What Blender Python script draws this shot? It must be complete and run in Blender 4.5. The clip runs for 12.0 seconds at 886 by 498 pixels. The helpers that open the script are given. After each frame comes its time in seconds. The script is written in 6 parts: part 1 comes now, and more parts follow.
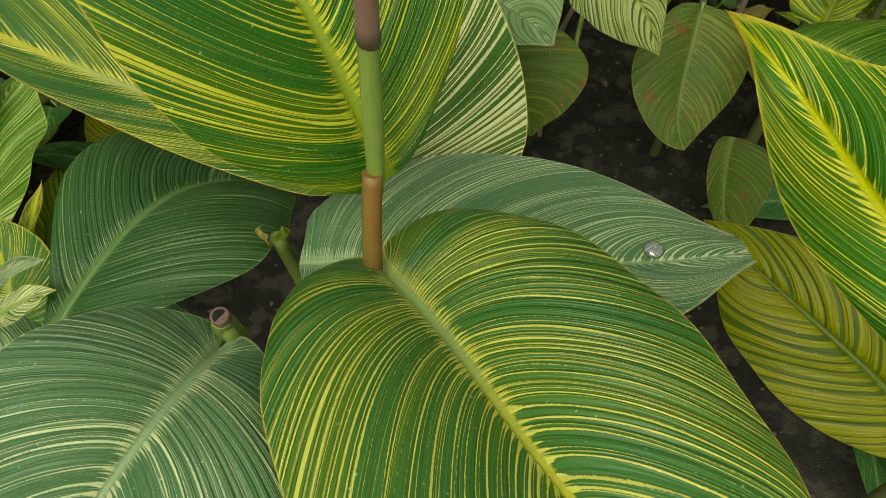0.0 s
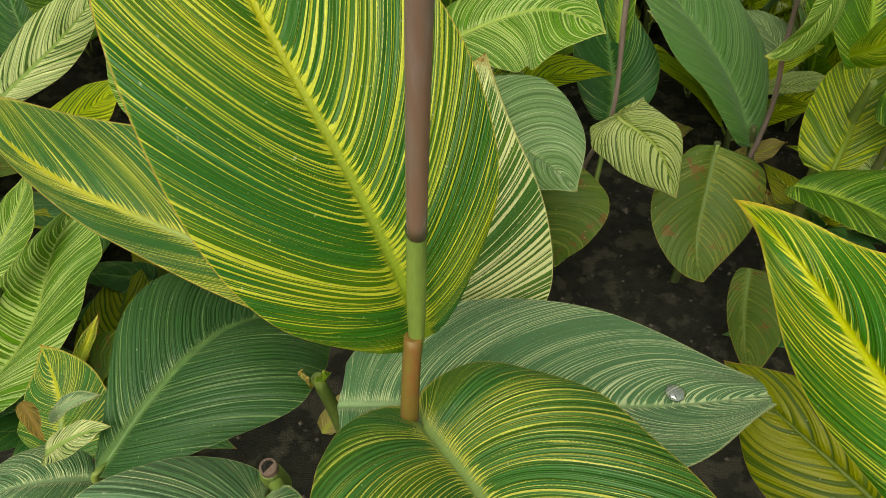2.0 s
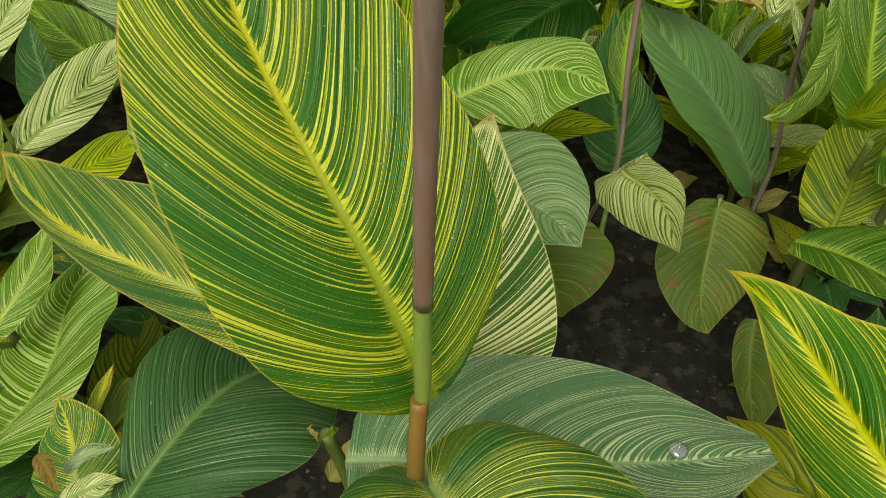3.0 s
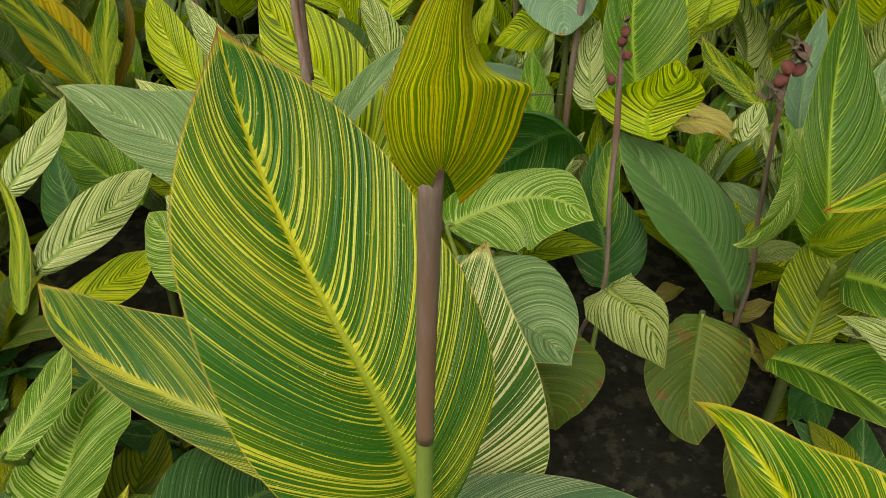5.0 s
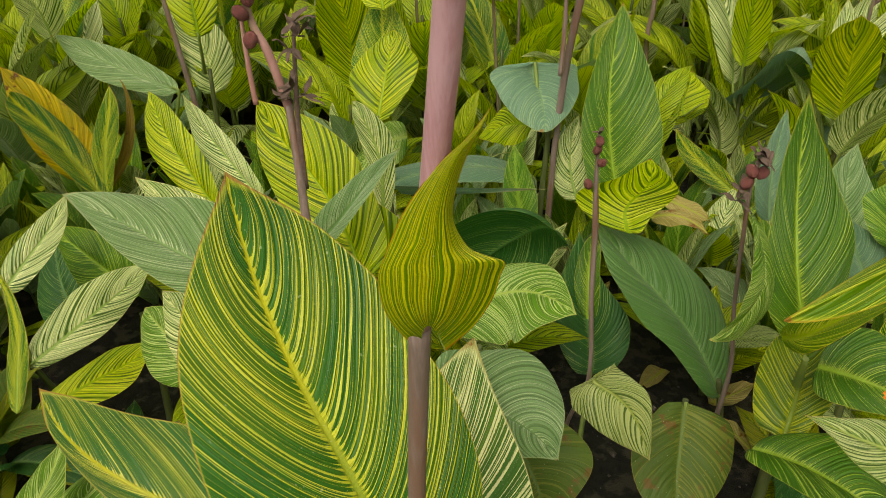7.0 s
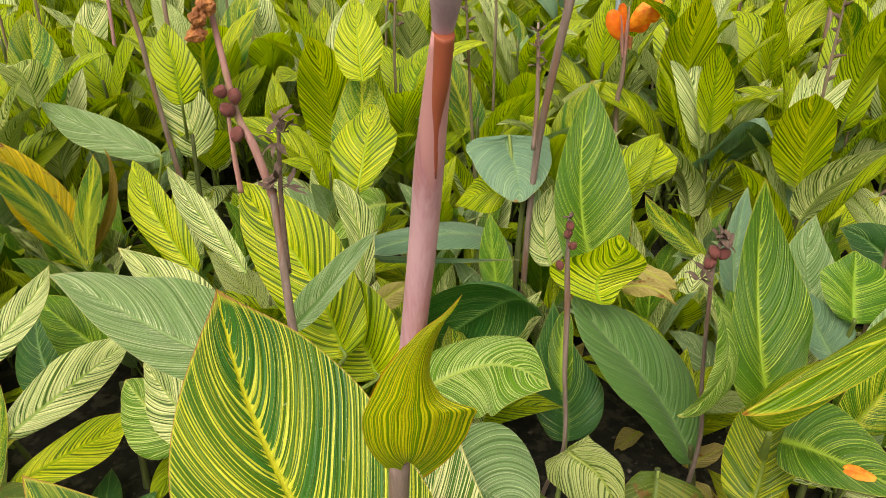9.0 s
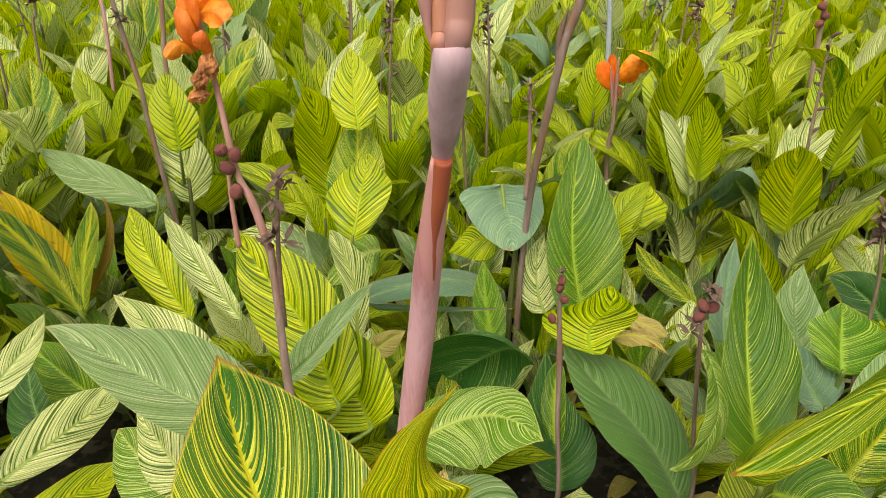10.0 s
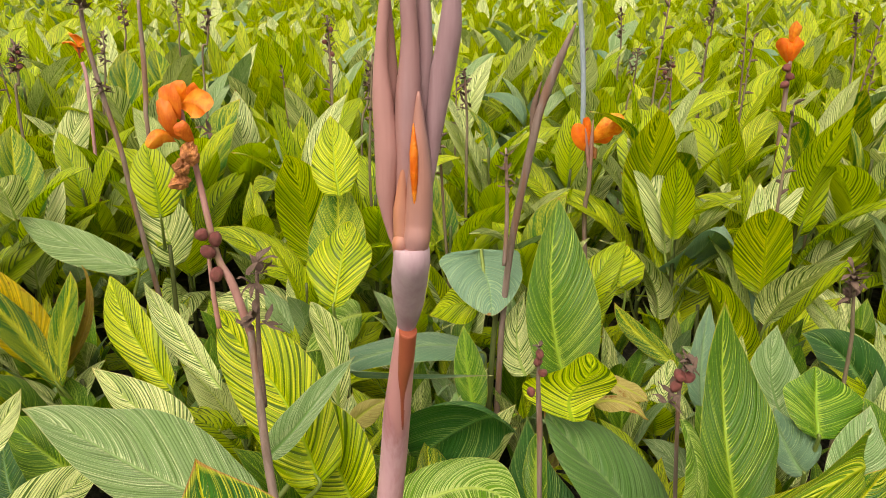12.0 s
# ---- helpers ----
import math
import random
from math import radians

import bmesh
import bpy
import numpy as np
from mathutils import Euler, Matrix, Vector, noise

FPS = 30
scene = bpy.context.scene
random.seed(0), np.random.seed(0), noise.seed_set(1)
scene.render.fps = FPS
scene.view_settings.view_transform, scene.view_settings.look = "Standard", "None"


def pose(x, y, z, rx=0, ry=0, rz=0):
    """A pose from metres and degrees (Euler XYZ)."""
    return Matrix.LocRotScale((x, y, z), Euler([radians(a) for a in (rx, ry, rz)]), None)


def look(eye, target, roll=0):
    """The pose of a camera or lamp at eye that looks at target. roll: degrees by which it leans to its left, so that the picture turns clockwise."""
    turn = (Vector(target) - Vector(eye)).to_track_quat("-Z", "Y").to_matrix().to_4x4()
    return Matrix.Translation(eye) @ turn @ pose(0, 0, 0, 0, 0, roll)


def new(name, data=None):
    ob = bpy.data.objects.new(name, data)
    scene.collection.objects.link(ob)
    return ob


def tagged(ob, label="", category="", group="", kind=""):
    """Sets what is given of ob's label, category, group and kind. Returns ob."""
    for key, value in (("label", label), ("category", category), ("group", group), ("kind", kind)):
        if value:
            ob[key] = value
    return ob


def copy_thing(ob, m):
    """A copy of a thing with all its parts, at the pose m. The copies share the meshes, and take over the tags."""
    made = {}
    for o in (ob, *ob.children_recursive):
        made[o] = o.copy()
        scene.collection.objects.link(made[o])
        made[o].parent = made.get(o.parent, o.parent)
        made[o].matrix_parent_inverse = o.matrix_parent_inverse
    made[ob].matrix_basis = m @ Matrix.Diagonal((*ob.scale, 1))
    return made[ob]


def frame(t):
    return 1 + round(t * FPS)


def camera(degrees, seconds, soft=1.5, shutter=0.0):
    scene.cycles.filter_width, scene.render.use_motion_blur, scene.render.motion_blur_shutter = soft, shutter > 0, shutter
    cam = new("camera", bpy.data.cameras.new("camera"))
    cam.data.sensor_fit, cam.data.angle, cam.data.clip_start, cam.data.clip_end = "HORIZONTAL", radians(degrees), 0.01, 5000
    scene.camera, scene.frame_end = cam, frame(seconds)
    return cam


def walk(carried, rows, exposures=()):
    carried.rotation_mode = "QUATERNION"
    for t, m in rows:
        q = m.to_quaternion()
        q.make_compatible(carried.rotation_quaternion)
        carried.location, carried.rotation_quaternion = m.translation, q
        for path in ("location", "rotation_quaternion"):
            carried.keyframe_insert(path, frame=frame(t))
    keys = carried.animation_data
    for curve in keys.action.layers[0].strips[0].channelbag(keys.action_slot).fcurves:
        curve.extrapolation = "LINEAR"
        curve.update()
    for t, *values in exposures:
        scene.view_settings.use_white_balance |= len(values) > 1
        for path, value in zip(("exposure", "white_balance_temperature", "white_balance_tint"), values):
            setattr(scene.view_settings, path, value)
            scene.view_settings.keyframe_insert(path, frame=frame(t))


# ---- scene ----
SKY, SUN = 0.135, 1.2
cam = camera(63.6, 12.0, soft=0.9)
PATH = [
    (0, (-0.005, -0.014, 1.243), (-0.056, 1.081, -0.431), 0.4),
    (0.5, (-0.010, -0.009, 1.263), (-0.083, 1.142, -0.371), 0.1),
    (1, (-0.012, -0.005, 1.278), (-0.100, 1.191, -0.323), -0.5),
    (1.5, (-0.013, -0.004, 1.299), (-0.119, 1.251, -0.255), -0.9),
    (2, (-0.018, -0.004, 1.319), (-0.142, 1.305, -0.189), -0.8),
    (2.5, (-0.018, -0.003, 1.337), (-0.152, 1.349, -0.131), -0.7),
    (2.7, (-0.016, 0.000, 1.344), (-0.162, 1.362, -0.114), -0.8),
    (4.3, (-0.014, -0.035, 1.417), (-0.176, 1.465, 0.104), -1.4),
    (4.5, (-0.010, -0.039, 1.423), (-0.173, 1.478, 0.129), -1.3),
    (5, (-0.010, -0.040, 1.449), (-0.175, 1.523, 0.212), -1.3),
    (5.5, (-0.013, -0.044, 1.468), (-0.178, 1.557, 0.281), -1.6),
    (6, (-0.013, -0.047, 1.484), (-0.165, 1.585, 0.340), -1.4),
    (6.5, (-0.011, -0.054, 1.502), (-0.155, 1.613, 0.405), -1.0),
    (6.7, (-0.009, -0.054, 1.510), (-0.155, 1.618, 0.422), -1.2),
    (8.3, (0.005, -0.072, 1.585), (-0.100, 1.647, 0.567), -0.7),
    (8.5, (-0.002, -0.066, 1.590), (-0.097, 1.662, 0.587), -0.5),
    (9, (-0.003, -0.062, 1.612), (-0.086, 1.680, 0.634), -0.4),
    (9.5, (-0.006, -0.065, 1.635), (-0.072, 1.709, 0.714), 0.3),
    (10, (-0.005, -0.068, 1.652), (-0.070, 1.724, 0.764), 0.1),
    (10.5, (-0.002, -0.067, 1.669), (-0.043, 1.743, 0.819), 0.3),
    (11, (-0.001, -0.064, 1.682), (-0.028, 1.756, 0.855), 0.1),
    (11.5, (0.002, -0.063, 1.698), (-0.025, 1.772, 0.904), -0.3),
    (12, (0.004, -0.064, 1.714), (-0.015, 1.781, 0.944), -0.1),
]
walk(cam, [(t, look(eye, target, roll)) for t, eye, target, roll in PATH],
     [(0, 0.2, 7300, 4), (0.5, 0.42, 7300, 4), (2.5, 0.36, 7350, 5), (4.5, 0.3, 7500, 7), (5.5, 0.16, 7650, 8), (6.5, 0.17, 7650, 9), (8.5, 0.77, 7510, 17), (9.5, 0.7, 7560, 17), (10.5, 0.83, 7610, 18), (11, 0.88, 7660, 18), (12, 0.78, 7760, 19)])
# ---- light: an overcast noon, soft from above ----
world = bpy.data.worlds.new("sky")
scene.world = world
world.use_nodes = True
wt = world.node_tree
sky = wt.nodes.new("ShaderNodeTexSky")
sky.sky_type, sky.sun_disc = "NISHITA", False
sky.sun_elevation, sky.sun_rotation = radians(58), radians(200)
sky.air_density, sky.dust_density = 1.0, 4.0
pale = wt.nodes.new("ShaderNodeHueSaturation")
pale.inputs["Saturation"].default_value = 0.12
wt.links.new(sky.outputs[0], pale.inputs["Color"])
wt.links.new(pale.outputs[0], wt.nodes["Background"].inputs[0])
wt.nodes["Background"].inputs[1].default_value = SKY
sun = new("sun", bpy.data.lights.new("sun", "SUN"))
sun.data.energy, sun.data.angle, sun.data.color = SUN, radians(40), (1.0, 0.97, 0.92)
sun.matrix_world = look((-1.0, -3.2, 4.2), (0, 0, 0))


# ---- materials ----
class Nodes:
    """Short hand for building one material's node tree."""

    def __init__(self, name):
        self.mat = bpy.data.materials.new(name)
        self.mat.use_nodes = True
        self.tree = self.mat.node_tree
        self.tree.nodes.clear()

    def put(self, kind, out=0, settings=None, **ins):
        node = self.tree.nodes.new("ShaderNode" + kind)
        for key, value in (settings or {}).items():
            setattr(node, key, value)
        for key, value in ins.items():
            slot = node.inputs[int(key[1:])] if key[0] == "i" and key[1:].isdigit() else node.inputs[key.replace("_", " ")]
            if isinstance(value, bpy.types.NodeSocket):
                self.tree.links.new(value, slot)
            else:
                slot.default_value = value
        return node.outputs[out]

    def math(self, op, a, b=0.0, c=0.0, clamp=False):
        return self.put("Math", settings={"operation": op, "use_clamp": clamp}, i0=a, i1=b, i2=c)

    def step(self, value, low, high):
        return self.put("MapRange", settings={"interpolation_type": "SMOOTHSTEP"}, Value=value, From_Min=low, From_Max=high)

    def mix(self, factor, a, b):
        return self.put("Mix", 2, {"data_type": "RGBA"}, i0=factor, i6=rgba(a), i7=rgba(b))

    def noise(self, vector, scale, detail=2.0, rough=0.5):
        return self.put("TexNoise", Vector=vector, Scale=scale, Detail=detail, Roughness=rough)

    def vec(self, x=0.0, y=0.0, z=0.0):
        return self.put("CombineXYZ", X=x, Y=y, Z=z)

    def bump(self, height, strength, distance):
        return self.put("Bump", Strength=strength, Distance=distance, Height=height)

    def done(self, shader):
        out = self.tree.nodes.new("ShaderNodeOutputMaterial")
        self.tree.links.new(shader, out.inputs[0])
        return self.mat


def rgba(c):
    return c if isinstance(c, bpy.types.NodeSocket) else (*c, 1.0)


def leaf_material(name, green, green_b, stripe, amount=0.0, rough=0.42, rib=(0.42, 0.45, 0.10), edge=(0.34, 0.24, 0.06), glow=0.28,
                  contrast=0.026, lines=34.0, blotch=0.0, blotch_colour=(0.30, 0.22, 0.05), bloom=0.0, groove=0.0, root=None, shoulder=0.0, rim=0.065, cap=0.54):
    """Striped canna leaf. The stripes follow the side veins, that is lines of one value in the first map."""
    n = Nodes(name)
    uv = n.put("UVMap", settings={"uv_map": "UVMap"})
    sep = n.tree.nodes.new("ShaderNodeSeparateXYZ")
    n.tree.links.new(uv, sep.inputs[0])
    along, across = sep.outputs[0], sep.outputs[1]
    side = n.math("GREATER_THAN", across, 0.5)
    off = n.math("ABSOLUTE", n.math("SUBTRACT", across, 0.5))
    vein = n.math("ADD", along, n.math("MULTIPLY", side, 31.7))
    chance = n.math("FRACT", n.math("ADD", n.put("ObjectInfo", 5), n.put("NewGeometry", 8)))
    sway = n.noise(n.vec(n.math("MULTIPLY", vein, lines * 0.33), n.math("MULTIPLY", off, 1.2)), 1.0, 2.0, 0.6)
    wide = n.noise(n.vec(n.math("MULTIPLY", vein, lines * 0.12), n.math("MULTIPLY", off, 1.2), 3.0), 1.0, 1.0, 0.5)
    crumb = n.noise(n.vec(n.math("MULTIPLY", vein, lines * 3.0), n.math("MULTIPLY", off, 170.0)), 1.0, 1.0, 0.5)
    phase = n.math("MULTIPLY_ADD", sway, 2.6, n.math("MULTIPLY", vein, lines))
    half = n.math("MULTIPLY_ADD", phase, 2.37, 0.3)

    def strands(value, seed):
        """One stripe a cell, off its middle and of its own width: how near the stripe's line, and a chance for the cell."""
        cell = n.math("ADD", n.math("FLOOR", value), seed)
        lot = n.put("TexWhiteNoise", settings={"noise_dimensions": "1D"}, W=cell)
        jog = n.put("TexWhiteNoise", settings={"noise_dimensions": "1D"}, W=n.math("ADD", cell, 0.37))
        line = n.math("MULTIPLY_ADD", jog, 0.5, 0.25)
        near = n.math("SUBTRACT", 1.0, n.math("MULTIPLY", n.math("ABSOLUTE", n.math("SUBTRACT", n.math("FRACT", value), line)), 2.0))
        fade = n.noise(n.vec(n.math("MULTIPLY", cell, 3.7), n.math("MULTIPLY", off, 3.2), 7.0), 1.0, 1.0, 0.5)
        return near, n.math("MULTIPLY_ADD", n.math("SUBTRACT", fade, 0.5), 0.9, n.math("POWER", lot, 1.5)), lot

    ridge, width_a, thick = strands(phase, 0.0)
    minor, width_b, _ = strands(half, 500.0)
    room = n.math("MULTIPLY_ADD", n.math("SUBTRACT", width_a, 0.42), 0.42, n.math("MULTIPLY_ADD", n.math("SUBTRACT", wide, 0.5), 0.9, 0.30 + amount))
    room = n.math("ADD", room, n.math("MULTIPLY_ADD", chance, 0.16, -0.08))
    room = n.math("MULTIPLY_ADD", n.math("SUBTRACT", crumb, 0.5), 0.30, room)
    rib_uv = n.put("UVMap", settings={"uv_map": "Rib"})
    rsep = n.tree.nodes.new("ShaderNodeSeparateXYZ")
    n.tree.links.new(rib_uv, rsep.inputs[0])
    ribw = n.math("MULTIPLY_ADD", n.math("SUBTRACT", 1.0, rsep.outputs[1]), 0.72, 0.06)
    nearness = n.math("DIVIDE", rsep.outputs[0], ribw)
    room = n.math("MINIMUM", room, cap)
    room = n.math("MULTIPLY_ADD", n.math("SUBTRACT", 1.0, n.step(rsep.outputs[1], 0.0, 0.16)), -0.20, room)
    room = n.math("ADD", room, n.math("MULTIPLY", n.math("SUBTRACT", 1.0, n.step(nearness, 0.9, 2.6)), 0.34))
    big = n.step(n.math("ADD", ridge, room), 1.0 - contrast * 3, 1.0 + contrast * 3)
    small = n.step(n.math("ADD", n.math("MULTIPLY_ADD", room, 0.55, minor), n.math("MULTIPLY_ADD", width_b, 0.5, -0.30)), 1.0 - contrast * 3, 1.0 + contrast * 5)
    mask = n.math("MAXIMUM", big, n.math("MULTIPLY", small, 0.72))
    fine, hair = ridge, minor
    place = n.put("TexCoord", 3)
    cloud = n.noise(place, 9.0, 3.0, 0.6)
    body = n.mix(n.math("MULTIPLY_ADD", n.math("SUBTRACT", chance, 0.5), 0.7, cloud, True), green, green_b)
    grain = n.noise(place, 420.0, 2.0, 0.6)
    if shoulder:
        beside = n.step(n.math("ADD", ridge, room), 0.70, 0.90)
        body = n.mix(n.math("MULTIPLY", n.step(wide, 0.44, 0.64), min(1.0, shoulder * 1.3)), body, (0.115, 0.205, 0.016))
        body = n.mix(n.math("MULTIPLY", beside, shoulder), body, (0.042, 0.085, 0.012))
    colour = n.mix(n.math("MULTIPLY", mask, 0.95), body, stripe)
    valley = n.math("ABSOLUTE", n.math("MULTIPLY_ADD", n.math("FRACT", n.math("MULTIPLY_ADD", phase, 0.62, 0.2)), 2.0, -1.0))
    if groove:
        dark = n.math("SUBTRACT", 1.0, n.step(n.math("MULTIPLY_ADD", n.math("SUBTRACT", thick, 0.5), 0.5, valley), 0.16, 0.30))
        colour = n.mix(n.math("MULTIPLY", dark, groove), colour, (0.045, 0.105, 0.012))
    if blotch:
        spots = n.noise(place, 26.0, 5.0, 0.65)
        colour = n.mix(n.step(spots, 0.66 - blotch, 0.72 - blotch * 0.6), colour, blotch_colour)
    fray = n.math("MULTIPLY_ADD", n.math("SUBTRACT", crumb, 0.5), 0.7, n.math("MULTIPLY_ADD", mask, 0.35, nearness))
    ribmask = n.math("SUBTRACT", 1.0, n.step(fray, 0.7, 1.2))
    ribtone = n.mix(n.step(n.math("MULTIPLY_ADD", cloud, 0.3, rsep.outputs[1]), 0.38, 0.85), root or rib, rib)
    colour = n.mix(n.math("MULTIPLY", ribmask, 0.93), colour, ribtone)
    edge_uv = n.put("UVMap", settings={"uv_map": "Edge"})
    esep = n.tree.nodes.new("ShaderNodeSeparateXYZ")
    n.tree.links.new(edge_uv, esep.inputs[0])
    rag = n.noise(place, 38.0, 3.0, 0.6)
    edgemask = n.math("SUBTRACT", 1.0, n.step(n.math("MULTIPLY_ADD", n.math("SUBTRACT", rag, 0.5), -0.10, esep.outputs[0]), 0.3 * rim, rim))
    band = n.math("SUBTRACT", 1.0, n.step(n.math("MULTIPLY_ADD", n.math("SUBTRACT", crumb, 0.5), 0.16, esep.outputs[0]), 0.6 * rim, 2.6 * rim))
    colour = n.mix(n.math("MULTIPLY", band, 0.62), colour, stripe)
    colour = n.mix(n.math("MULTIPLY", edgemask, 0.8), colour, edge)
    dry = n.math("MULTIPLY", n.step(n.math("MULTIPLY_ADD", n.math("SUBTRACT", rag, 0.5), 0.12, rsep.outputs[1]), 0.985, 1.0), n.step(chance, 0.25, 0.45))
    colour = n.mix(n.math("MULTIPLY", dry, 0.8), colour, (0.30, 0.13, 0.035))
    specks = n.step(n.noise(place, 210.0, 1.0, 0.5), 0.73, 0.79)
    colour = n.mix(n.math("MULTIPLY", specks, 0.4), colour, (0.55, 0.60, 0.40))
    colour = n.put("HueSaturation", Color=colour, Saturation=1.1, Value=n.math("MULTIPLY_ADD", grain, 0.35, 0.83), Hue=n.math("MULTIPLY_ADD", chance, 0.018, 0.491))
    pleat = n.math("MULTIPLY", n.step(valley, 0.0, 0.8), n.step(off, 0.0, 0.08))
    rise = n.math("ADD", n.math("MULTIPLY", fine, 0.5), n.math("MULTIPLY_ADD", hair, 0.6, n.math("MULTIPLY_ADD", cloud, 2.0, n.math("MULTIPLY", pleat, 1.7))))
    rise = n.math("MULTIPLY", rise, n.math("MULTIPLY_ADD", ribmask, -0.95, 1.0))
    normal = n.bump(rise, 0.55, 0.0018)
    rough_v = n.math("MULTIPLY_ADD", cloud, 0.22, rough - 0.1)
    skin = n.put("BsdfPrincipled", Base_Color=colour, Roughness=rough_v, Normal=normal, Specular_IOR_Level=0.46, Sheen_Weight=bloom, Sheen_Roughness=0.5)
    lit = n.put("BsdfTranslucent", Color=n.put("HueSaturation", Color=colour, Saturation=1.15, Value=1.5), Normal=normal)
    return n.done(n.put("MixShader", i0=glow, i1=skin, i2=lit))


def plain_material(name, a, b, scale=40.0, rough=0.6, strength=0.3, distance=0.001, streak=(1, 1, 1), glow=0.0, c=None):
    """Two tones mixed by noise at two scales, with a fine relief; streak stretches the noise along an axis."""
    n = Nodes(name)
    place = n.put("Mapping", Vector=n.put("TexCoord", 3), Scale=streak)
    big = n.noise(place, scale, 4.0, 0.62)
    small = n.noise(place, scale * 9, 3.0, 0.6)
    colour = n.mix(n.step(n.math("MULTIPLY_ADD", small, 0.3, big), 0.45, 0.85), a, b)
    if c:
        colour = n.mix(n.step(n.noise(place, scale * 0.45, 3.0, 0.6), 0.5, 0.62), colour, c)
    colour = n.put("HueSaturation", Color=colour, Value=n.math("MULTIPLY_ADD", n.put("ObjectInfo", 5), 0.3, 0.85))
    normal = n.bump(n.math("ADD", big, small), strength, distance)
    skin = n.put("BsdfPrincipled", Base_Color=colour, Roughness=rough, Normal=normal, Specular_IOR_Level=0.4)
    if glow:
        skin = n.put("MixShader", i0=glow, i1=skin, i2=n.put("BsdfTranslucent", Color=colour))
    return n.done(skin)


GOLD = leaf_material("leaf_gold_striped", (0.028, 0.128, 0.024), (0.048, 0.162, 0.018), (0.58, 0.61, 0.10), -0.085, rib=(0.48, 0.48, 0.05), root=(0.27, 0.36, 0.06), edge=(0.42, 0.20, 0.10), lines=84.0, shoulder=0.45, rim=0.08, cap=0.46)
FROSTED = leaf_material("leaf_frosted_sage", (0.075, 0.180, 0.075), (0.115, 0.235, 0.100), (0.58, 0.67, 0.38), -0.13, rough=0.42, rib=(0.26, 0.38, 0.18), edge=(0.30, 0.28, 0.09), glow=0.2, bloom=0.1, lines=96.0, cap=0.3)
LIME = leaf_material("leaf_lime", (0.22, 0.36, 0.022), (0.36, 0.47, 0.035), (0.62, 0.66, 0.09), 0.02, rib=(0.30, 0.44, 0.04), glow=0.38, lines=44.0, groove=0.85)
SUNNY = leaf_material("leaf_sunny_striped", (0.028, 0.145, 0.026), (0.080, 0.22, 0.020), (0.66, 0.66, 0.11), -0.11, rib=(0.52, 0.54, 0.05), edge=(0.62, 0.46, 0.10), lines=58.0, shoulder=0.5, rim=0.1, cap=0.46)
MIST = leaf_material("leaf_misty_lime", (0.075, 0.21, 0.02), (0.14, 0.28, 0.03), (0.48, 0.60, 0.22), 0.02, rib=(0.36, 0.48, 0.12), edge=(0.50, 0.46, 0.12), lines=68.0, groove=0.5)
FRESH = leaf_material("leaf_fresh_green", (0.036, 0.130, 0.012), (0.078, 0.190, 0.016), (0.32, 0.44, 0.085), -0.14, rib=(0.22, 0.36, 0.05), edge=(0.36, 0.32, 0.06), glow=0.22, lines=78.0, groove=0.55)
SAGE = leaf_material("leaf_sage", (0.066, 0.165, 0.062), (0.105, 0.220, 0.084), (0.55, 0.64, 0.34), -0.16, rough=0.45, rib=(0.22, 0.33, 0.16), edge=(0.26, 0.28, 0.09), glow=0.2, bloom=0.1, lines=96.0, cap=0.3)
SMOOTH = leaf_material("leaf_smooth_sage", (0.15, 0.27, 0.10), (0.22, 0.35, 0.145), (0.44, 0.54, 0.30), -0.16, rough=0.42, rib=(0.15, 0.27, 0.09), edge=(0.26, 0.28, 0.09), glow=0.22, bloom=0.1, lines=78.0, groove=0.6)
CREAM = leaf_material("leaf_cream_striped", (0.035, 0.14, 0.022), (0.085, 0.20, 0.030), (0.76, 0.79, 0.40), 0.03, rib=(0.40, 0.50, 0.16), edge=(0.42, 0.36, 0.12), lines=68.0, groove=0.3, shoulder=0.4)
IVORY = leaf_material("leaf_ivory_grooved", (0.27, 0.39, 0.13), (0.44, 0.53, 0.22), (0.74, 0.77, 0.40), 0.02, rib=(0.30, 0.42, 0.12), edge=(0.42, 0.36, 0.12), lines=46.0, groove=0.95)
GOLDLINE = leaf_material("leaf_fine_gold_lines", (0.040, 0.145, 0.034), (0.074, 0.195, 0.038), (0.62, 0.64, 0.16), -0.10, rib=(0.48, 0.48, 0.05), root=(0.25, 0.36, 0.13), edge=(0.46, 0.24, 0.08), lines=88.0, shoulder=0.4, rim=0.10, cap=0.30)
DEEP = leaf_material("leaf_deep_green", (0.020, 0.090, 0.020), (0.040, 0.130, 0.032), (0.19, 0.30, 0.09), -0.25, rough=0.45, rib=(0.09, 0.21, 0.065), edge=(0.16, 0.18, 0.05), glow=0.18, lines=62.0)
# Darkened lime greens: shade from the arching leaf above is put into the colour.
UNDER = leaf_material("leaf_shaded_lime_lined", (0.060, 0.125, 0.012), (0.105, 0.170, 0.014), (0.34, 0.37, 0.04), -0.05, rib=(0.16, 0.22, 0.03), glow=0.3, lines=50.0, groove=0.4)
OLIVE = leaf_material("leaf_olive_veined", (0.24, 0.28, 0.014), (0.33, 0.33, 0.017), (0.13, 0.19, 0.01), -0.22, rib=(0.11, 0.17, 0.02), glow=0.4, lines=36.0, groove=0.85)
TEAL = leaf_material("leaf_teal", (0.095, 0.200, 0.115), (0.145, 0.26, 0.155), (0.24, 0.36, 0.20), -0.2, rough=0.5, rib=(0.16, 0.28, 0.13), edge=(0.25, 0.25, 0.10), glow=0.18, bloom=0.1, lines=70.0)
